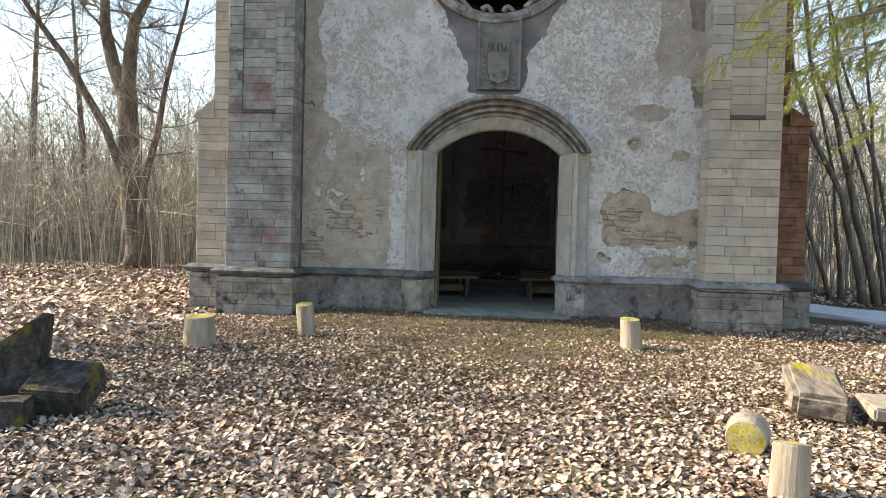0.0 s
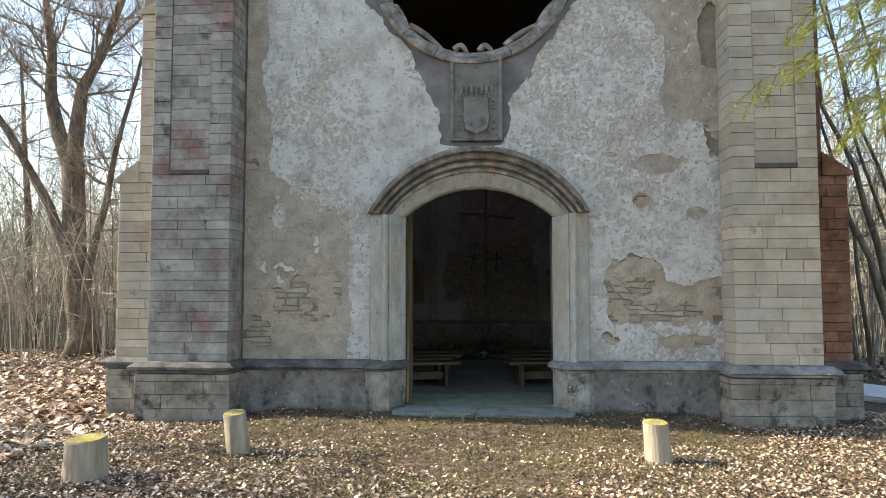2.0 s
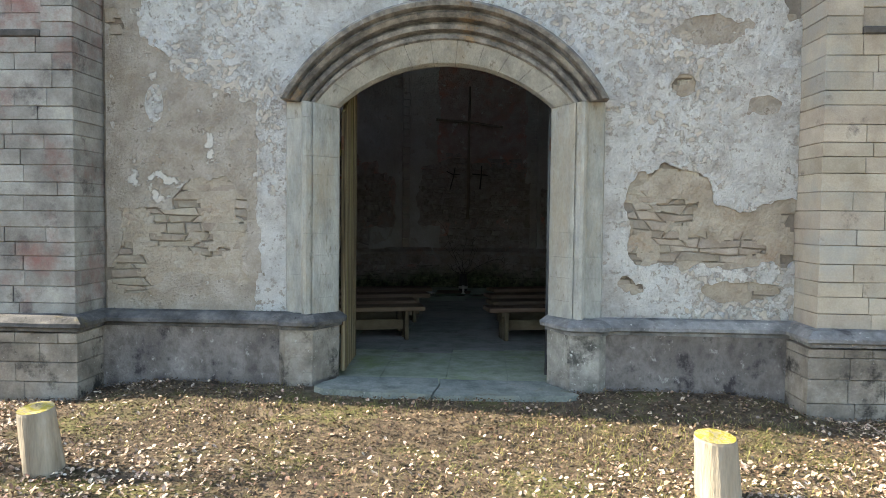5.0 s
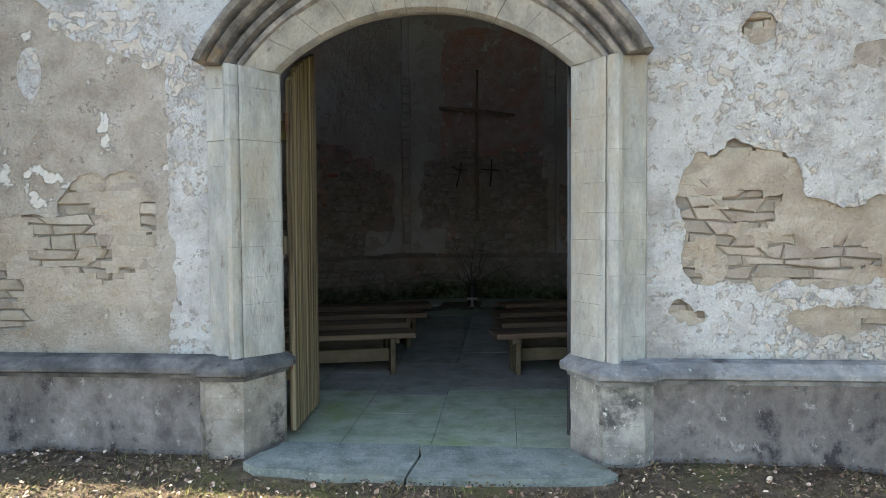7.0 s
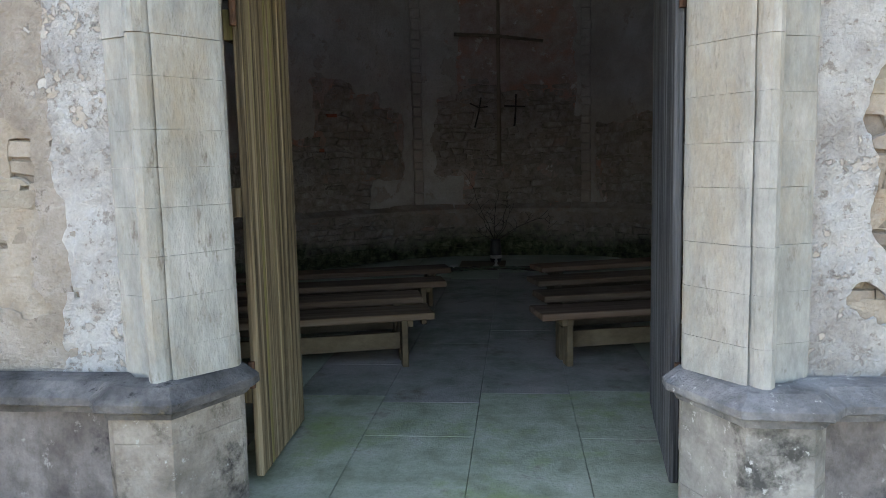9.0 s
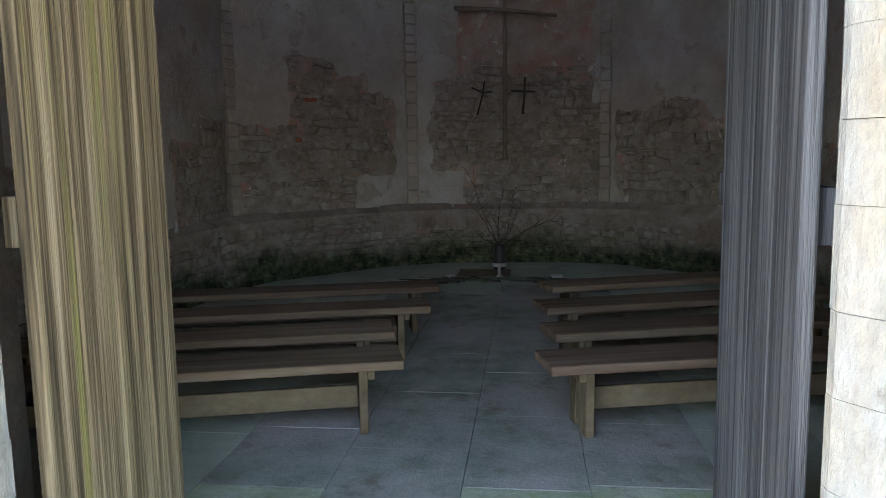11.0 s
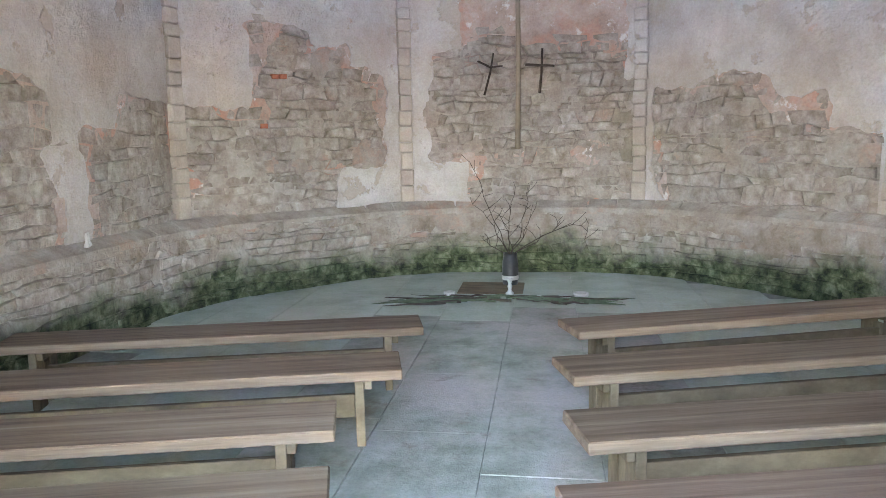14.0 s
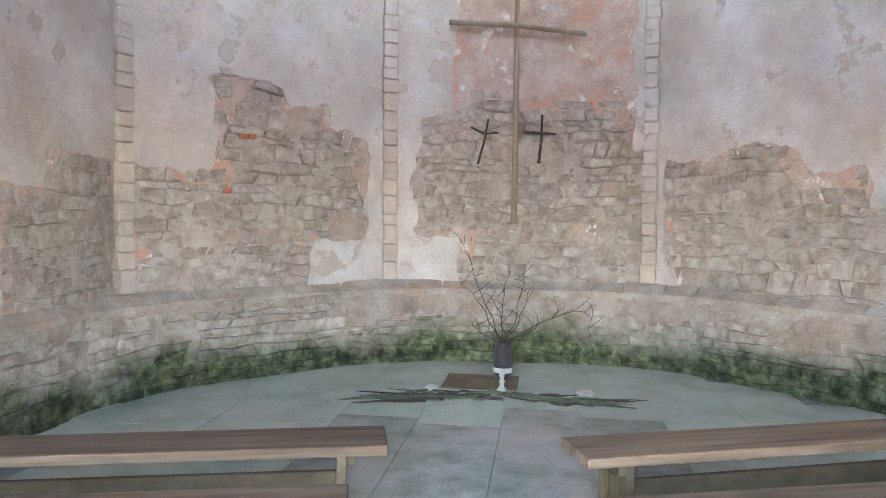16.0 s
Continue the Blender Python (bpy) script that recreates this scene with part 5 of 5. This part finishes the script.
# ---- trees ----
def limb_mesh(vs, fs, start, direction, length, radius, depth, spread=0.6, up=0.12, sides=5):
    pts, radii = [Vector(start)], [radius]
    d = Vector(direction).normalized()
    n = 5 if depth > 0 else 4
    for i in range(n):
        d = (d + Vector((random.gauss(0, 0.13), random.gauss(0, 0.13), random.gauss(0, 0.10) + up * 0.5))).normalized()
        pts.append(pts[-1] + d * length / n)
        radii.append(radius * (1 - 0.8 * (i + 1) / n))
    tube(vs, fs, pts, radii, sides if depth > 0 else 3, cap=False)
    if depth > 0:
        for i in range(1, len(pts)):
            for _ in range(2):
                nd = (d + Vector((random.gauss(0, spread), random.gauss(0, spread), random.gauss(0.1, spread * 0.7)))).normalized()
                limb_mesh(vs, fs, pts[i], nd, length * random.uniform(0.35, 0.6), max(radii[i] * 0.6, 0.006), depth - 1, spread, up, max(3, sides - 1))


def tree(name, stems, label, twig_depth=2, twigs=5, twig_len=2.2):
    t = holder(name, stems[0][0][0], label, "tree")
    o = Vector(stems[0][0][0])
    for k, (pts, r0, r1) in enumerate(stems):
        vs, fs = [], []
        fine, rad = [], []
        n = len(pts)
        for i in range(n - 1):
            for j in range(4):
                s = j / 4
                p = Vector(pts[i]).lerp(Vector(pts[i + 1]), s)
                fine.append(p - o + Vector((0.06 * nz(p.z * 0.8, k * 3.0), 0.06 * nz(p.z * 0.8, k, 5), 0)))
                rad.append(r0 + (r1 - r0) * (i + s) / (n - 1))
        fine.append(Vector(pts[-1]) - o)
        rad.append(r1)
        if k == 0:
            rad[0] *= 1.45
            rad[1] *= 1.12
        tube(vs, fs, fine, rad, 12)
        mesh_ob("trunk" if k == 0 else "limb", vs, fs, BARK, t, smooth=True)
        vs, fs = [], []
        for i in range(len(fine) // 3 if len(stems) == 1 or k > 0 else len(fine), len(fine)):
            for _ in range(twigs if i > len(fine) * 0.5 else 1):
                limb_mesh(vs, fs, fine[i], (random.gauss(0, 1), random.gauss(0, 1), random.gauss(0.5, 0.5)), twig_len * random.uniform(0.5, 1.2), max(0.012, rad[i] * 0.28), twig_depth)
        if vs:
            mesh_ob("crown", vs, fs, TWIG, t)
    return t


tree("tree", [([(-12.5, 23.5, -0.15), (-12.74, 23.5, 1.65), (-12.92, 23.5, 3.78), (-13.0, 23.5, 5.9)], 0.40, 0.33),
              ([(-13.0, 23.5, 5.6), (-12.88, 23.5, 7.26), (-12.77, 23.5, 8.22), (-12.14, 23.4, 9.2), (-11.2, 23.2, 11.5), (-10.8, 23, 14)], 0.27, 0.06),
              ([(-13.0, 23.5, 5.6), (-13.63, 23.6, 6.87), (-13.95, 23.7, 8.22), (-14.0, 23.8, 9.5), (-14.5, 24, 12), (-14.6, 24, 15)], 0.27, 0.06),
              ([(-12.7, 23.4, 1.7), (-13.49, 23.2, 4.35), (-14.54, 23.0, 6.28), (-15.59, 22.8, 7.83), (-16.4, 22.6, 9.0), (-18, 22.4, 11)], 0.17, 0.05),
              ([(-12.4, 23.3, 0.2), (-12.21, 23.2, 2.63), (-11.67, 23.1, 4.57), (-11.3, 23.0, 6.3), (-10.6, 23, 9)], 0.16, 0.05)],
     "old grey-brown deciduous tree, forked and leafless", 2, 3, 2.6)
for k, (x, y, h, r, lx) in enumerate(((-16.5, 27, 11, 0.17, -0.8), (-9.6, 28, 12, 0.16, 0.5), (-19, 21, 10, 0.15, -0.6), (-8.3, 24, 10, 0.11, 0.7), (-21, 30, 13, 0.2, 0.4), (-7.2, 31, 13, 0.15, 0.3))):
    z = ground_z(x, y) - 0.1
    tree("tree", [([(x, y, z), (x + lx * 0.3, y, h * 0.4), (x + lx * 0.7, y, h * 0.75), (x + lx, y, h)], r, 0.03)], "slender leafless grey tree in the thicket", 1, 3, 1.8)
for k, pts in enumerate(([(8.56, 17.0, -0.2), (7.96, 17.0, 2.41), (7.15, 17.0, 3.96), (6.75, 17.0, 5.3), (6.4, 17, 8)], [(8.95, 17.2, -0.2), (8.2, 17.2, 2.68), (7.76, 17.2, 4.36), (7.21, 17.2, 5.64), (6.8, 17.2, 8.5)],
                         [(7.7, 18.5, -0.2), (7.3, 18.5, 2.5), (6.6, 18.5, 5.0), (6.3, 18.5, 8)], [(9.6, 18, -0.2), (9.1, 18, 3), (8.8, 18, 6), (8.2, 18, 9)],
                         [(9.3, 17.6, -0.2), (8.9, 17.6, 2.2), (8.1, 17.6, 4.6), (7.5, 17.6, 8)], [(8.2, 17.9, -0.2), (7.4, 17.9, 2.2), (6.9, 17.9, 4.4), (6.2, 17.9, 7)], [(10.2, 18.4, -0.2), (9.4, 18.4, 3.0), (8.3, 18.4, 6.2), (7.6, 18.4, 9)], [(8.8, 18.8, -0.2), (8.5, 18.8, 3.0), (7.7, 18.8, 6.4), (7.4, 18.8, 9)])):
    tree("tree", [(pts, 0.085 if k < 2 else 0.05, 0.025)], "dark leaning leafless stem beside the chapel", 1, 2, 1.4)
# Unseen trees west of the view, set and sized to dapple the left ground.
for x, y, h in ((-15, 3.5, 10), (-19, 7.5, 12), (-12.5, 8.2, 7), (-9.4, 4.6, 4.6), (-10.2, 6.4, 5.4), (-9.6, 8.3, 4.8), (-8.4, 3.0, 4.4), (-11.3, 10.0, 6.2)):
    tree("tree", [([(x, y, -0.4), (x + 0.2, y + 0.2, h * 0.4), (x - 0.1, y + 0.4, h * 0.7), (x + 0.3, y + 0.5, h)], 0.024 * h, 0.03)], "leafless tree out of view, added to cast dappled shade on the clearing", 1, 5, 1.8)


def thicket(name, count, spots, heights, radius, label, twigs=5):
    vs, fs = [], []
    rng = random.Random(11)
    for _ in range(count):
        x, y = spots(rng)
        z = ground_z(x, y) - 0.05
        h = rng.uniform(*heights)
        lx, ly = rng.gauss(0, 0.26) * h, rng.gauss(0, 0.26) * h
        r = rng.uniform(*radius)
        pts = [(x + lx * s * s + 0.05 * rng.gauss(0, 1), y + ly * s * s + 0.05 * rng.gauss(0, 1), z + h * s) for s in (0, 0.3, 0.6, 1.0)]
        tube(vs, fs, pts, [r, r * 0.8, r * 0.55, r * 0.15], 4, cap=False)
        for _ in range(twigs):
            s = rng.uniform(0.25, 0.95)
            p = Vector((x + lx * s * s, y + ly * s * s, z + h * s))
            e = p + Vector((rng.gauss(0, 0.75), rng.gauss(0, 0.75), rng.uniform(-0.2, 1.1)))
            tube(vs, fs, [p, (p + e) / 2 + Vector((0, 0, 0.04)), e], [r * 0.4, r * 0.28, r * 0.1], 3, cap=False)
    return tagged(mesh_ob(name, vs, fs, SAPLING), label, "thicket", kind="stuff")


thicket("thicket", 1500, lambda g: ((lambda y: (-5.9 - (y - 12) * 0.18 - g.random() * (14 + (y - 14) * 0.55), y))(g.uniform(25, 44))), (3.5, 9.5), (0.010, 0.036), "dense thicket of bare grey saplings", 12)
thicket("thicket", 110, lambda g: ((lambda y: (-7.0 - (y - 18) * 0.3 - g.random() * (9 + (y - 18) * 0.5), y))(g.uniform(18.5, 26))), (2.0, 7.0), (0.008, 0.024), "sunlit tangle of leaning saplings and dead branches", 9)
thicket("thicket", 1000, lambda g: (5.9 + g.random() * 12, g.uniform(19, 34)), (3.5, 9), (0.010, 0.030), "dense thicket of bare grey saplings", 9)
thicket("distant_wood", 1500, lambda g: (g.uniform(-65, 48), g.uniform(38, 75)), (6, 15), (0.04, 0.10), "bare grey woodland in the distance", 10)


# ---- spruce boughs at the edge of the clearing ----
def needle_spray(vs, fs, a, b, width):
    """Needles along a twig from a to b."""
    a, b = Vector(a), Vector(b)
    d = (b - a)
    n = int(d.length / 0.011) + 2
    for i in range(n):
        s = i / n
        p = a + d * s
        for _ in range(3):
            w = (d.normalized() * 0.6 + Vector((random.gauss(0, 1), random.gauss(0, 1), random.gauss(0, 0.7)))).normalized() * width * random.uniform(0.7, 1.1)
            q = Vector((random.gauss(0, 1), random.gauss(0, 1), random.gauss(0, 1))).normalized() * 0.0028
            k = len(vs)
            vs += [tuple(p + q), tuple(p - q), tuple(p + w)]
            fs.append((k, k + 1, k + 2))


spruce = holder("spruce", (7.4, 9.6, -0.25), "spruce with drooping yellow-green boughs", "tree")
O = Vector((7.4, 9.6, -0.25))
vs, fs = [], []
tube(vs, fs, [(0, 0, 0), (0.05, 0, 4), (0, 0.05, 8), (0, 0, 12)], [0.2, 0.16, 0.1, 0.03], 10)
mesh_ob("trunk", vs, fs, BARK, spruce, smooth=True)
boughs = [((2.55, 8.1, 3.58), (7.3, 9.5, 4.7)), ((2.95, 8.3, 4.15), (7.3, 9.5, 5.2)), ((3.5, 8.7, 3.85), (7.3, 9.6, 4.9)), ((3.9, 9.1, 3.5), (7.4, 9.6, 4.3)), ((4.5, 9.0, 2.75), (7.4, 9.6, 3.5))]
for k in range(20):
    w = random.uniform(0, 1)
    z = random.uniform(2.9, 5.6)
    boughs.append(((3.1 + 2.4 * w + 0.1 * abs(z - 4.2), 8.3 + 2.6 * w + random.uniform(-0.5, 0.5), z), (7.4, 9.6, z + random.uniform(0.6, 1.2))))
for tip, root in boughs:
    tip, root = Vector(tip) - O, Vector(root) - O
    pts = [root.lerp(tip, s) + Vector((0, 0, 0.25 * math.sin(math.pi * s))) for s in [i / 10 for i in range(11)]]
    vs, fs, nv, nf = [], [], [], []
    tube(vs, fs, pts, [0.03 - 0.026 * i / 10 for i in range(11)], 5)
    for i in range(3, 11):
        for side in (-1, 1):
            for _ in range(3):
                p = pts[i].lerp(pts[i - 1], random.random())
                d = (tip - root).normalized()
                out = (d * 0.7 + Vector((-d.y, d.x, 0)) * side * random.uniform(0.1, 1.1) + Vector((0, 0, random.uniform(-1.3, 0.35)))).normalized()
                ln = random.uniform(0.12, 0.58) * (1.2 - 0.05 * i)
                e = p + out * ln + Vector((0, 0, -0.05))
                tube(vs, fs, [p, (p + e) / 2, e], [0.006, 0.004, 0.002], 3, cap=False)
                needle_spray(nv, nf, p, e, 0.024)
                for _ in range(7):
                    q = p.lerp(e, random.uniform(0.2, 0.9))
                    e2 = q + (out + Vector((random.gauss(0, 0.5), random.gauss(0, 0.5), random.uniform(-1.3, 0.1)))).normalized() * random.uniform(0.07, 0.18)
                    needle_spray(nv, nf, q, e2, 0.022)
    needle_spray(nv, nf, pts[9], pts[10], 0.025)
    b = mesh_ob("bough", vs, fs, TWIG, spruce)
    mesh_ob("foliage", nv, nf, NEEDLE, b)
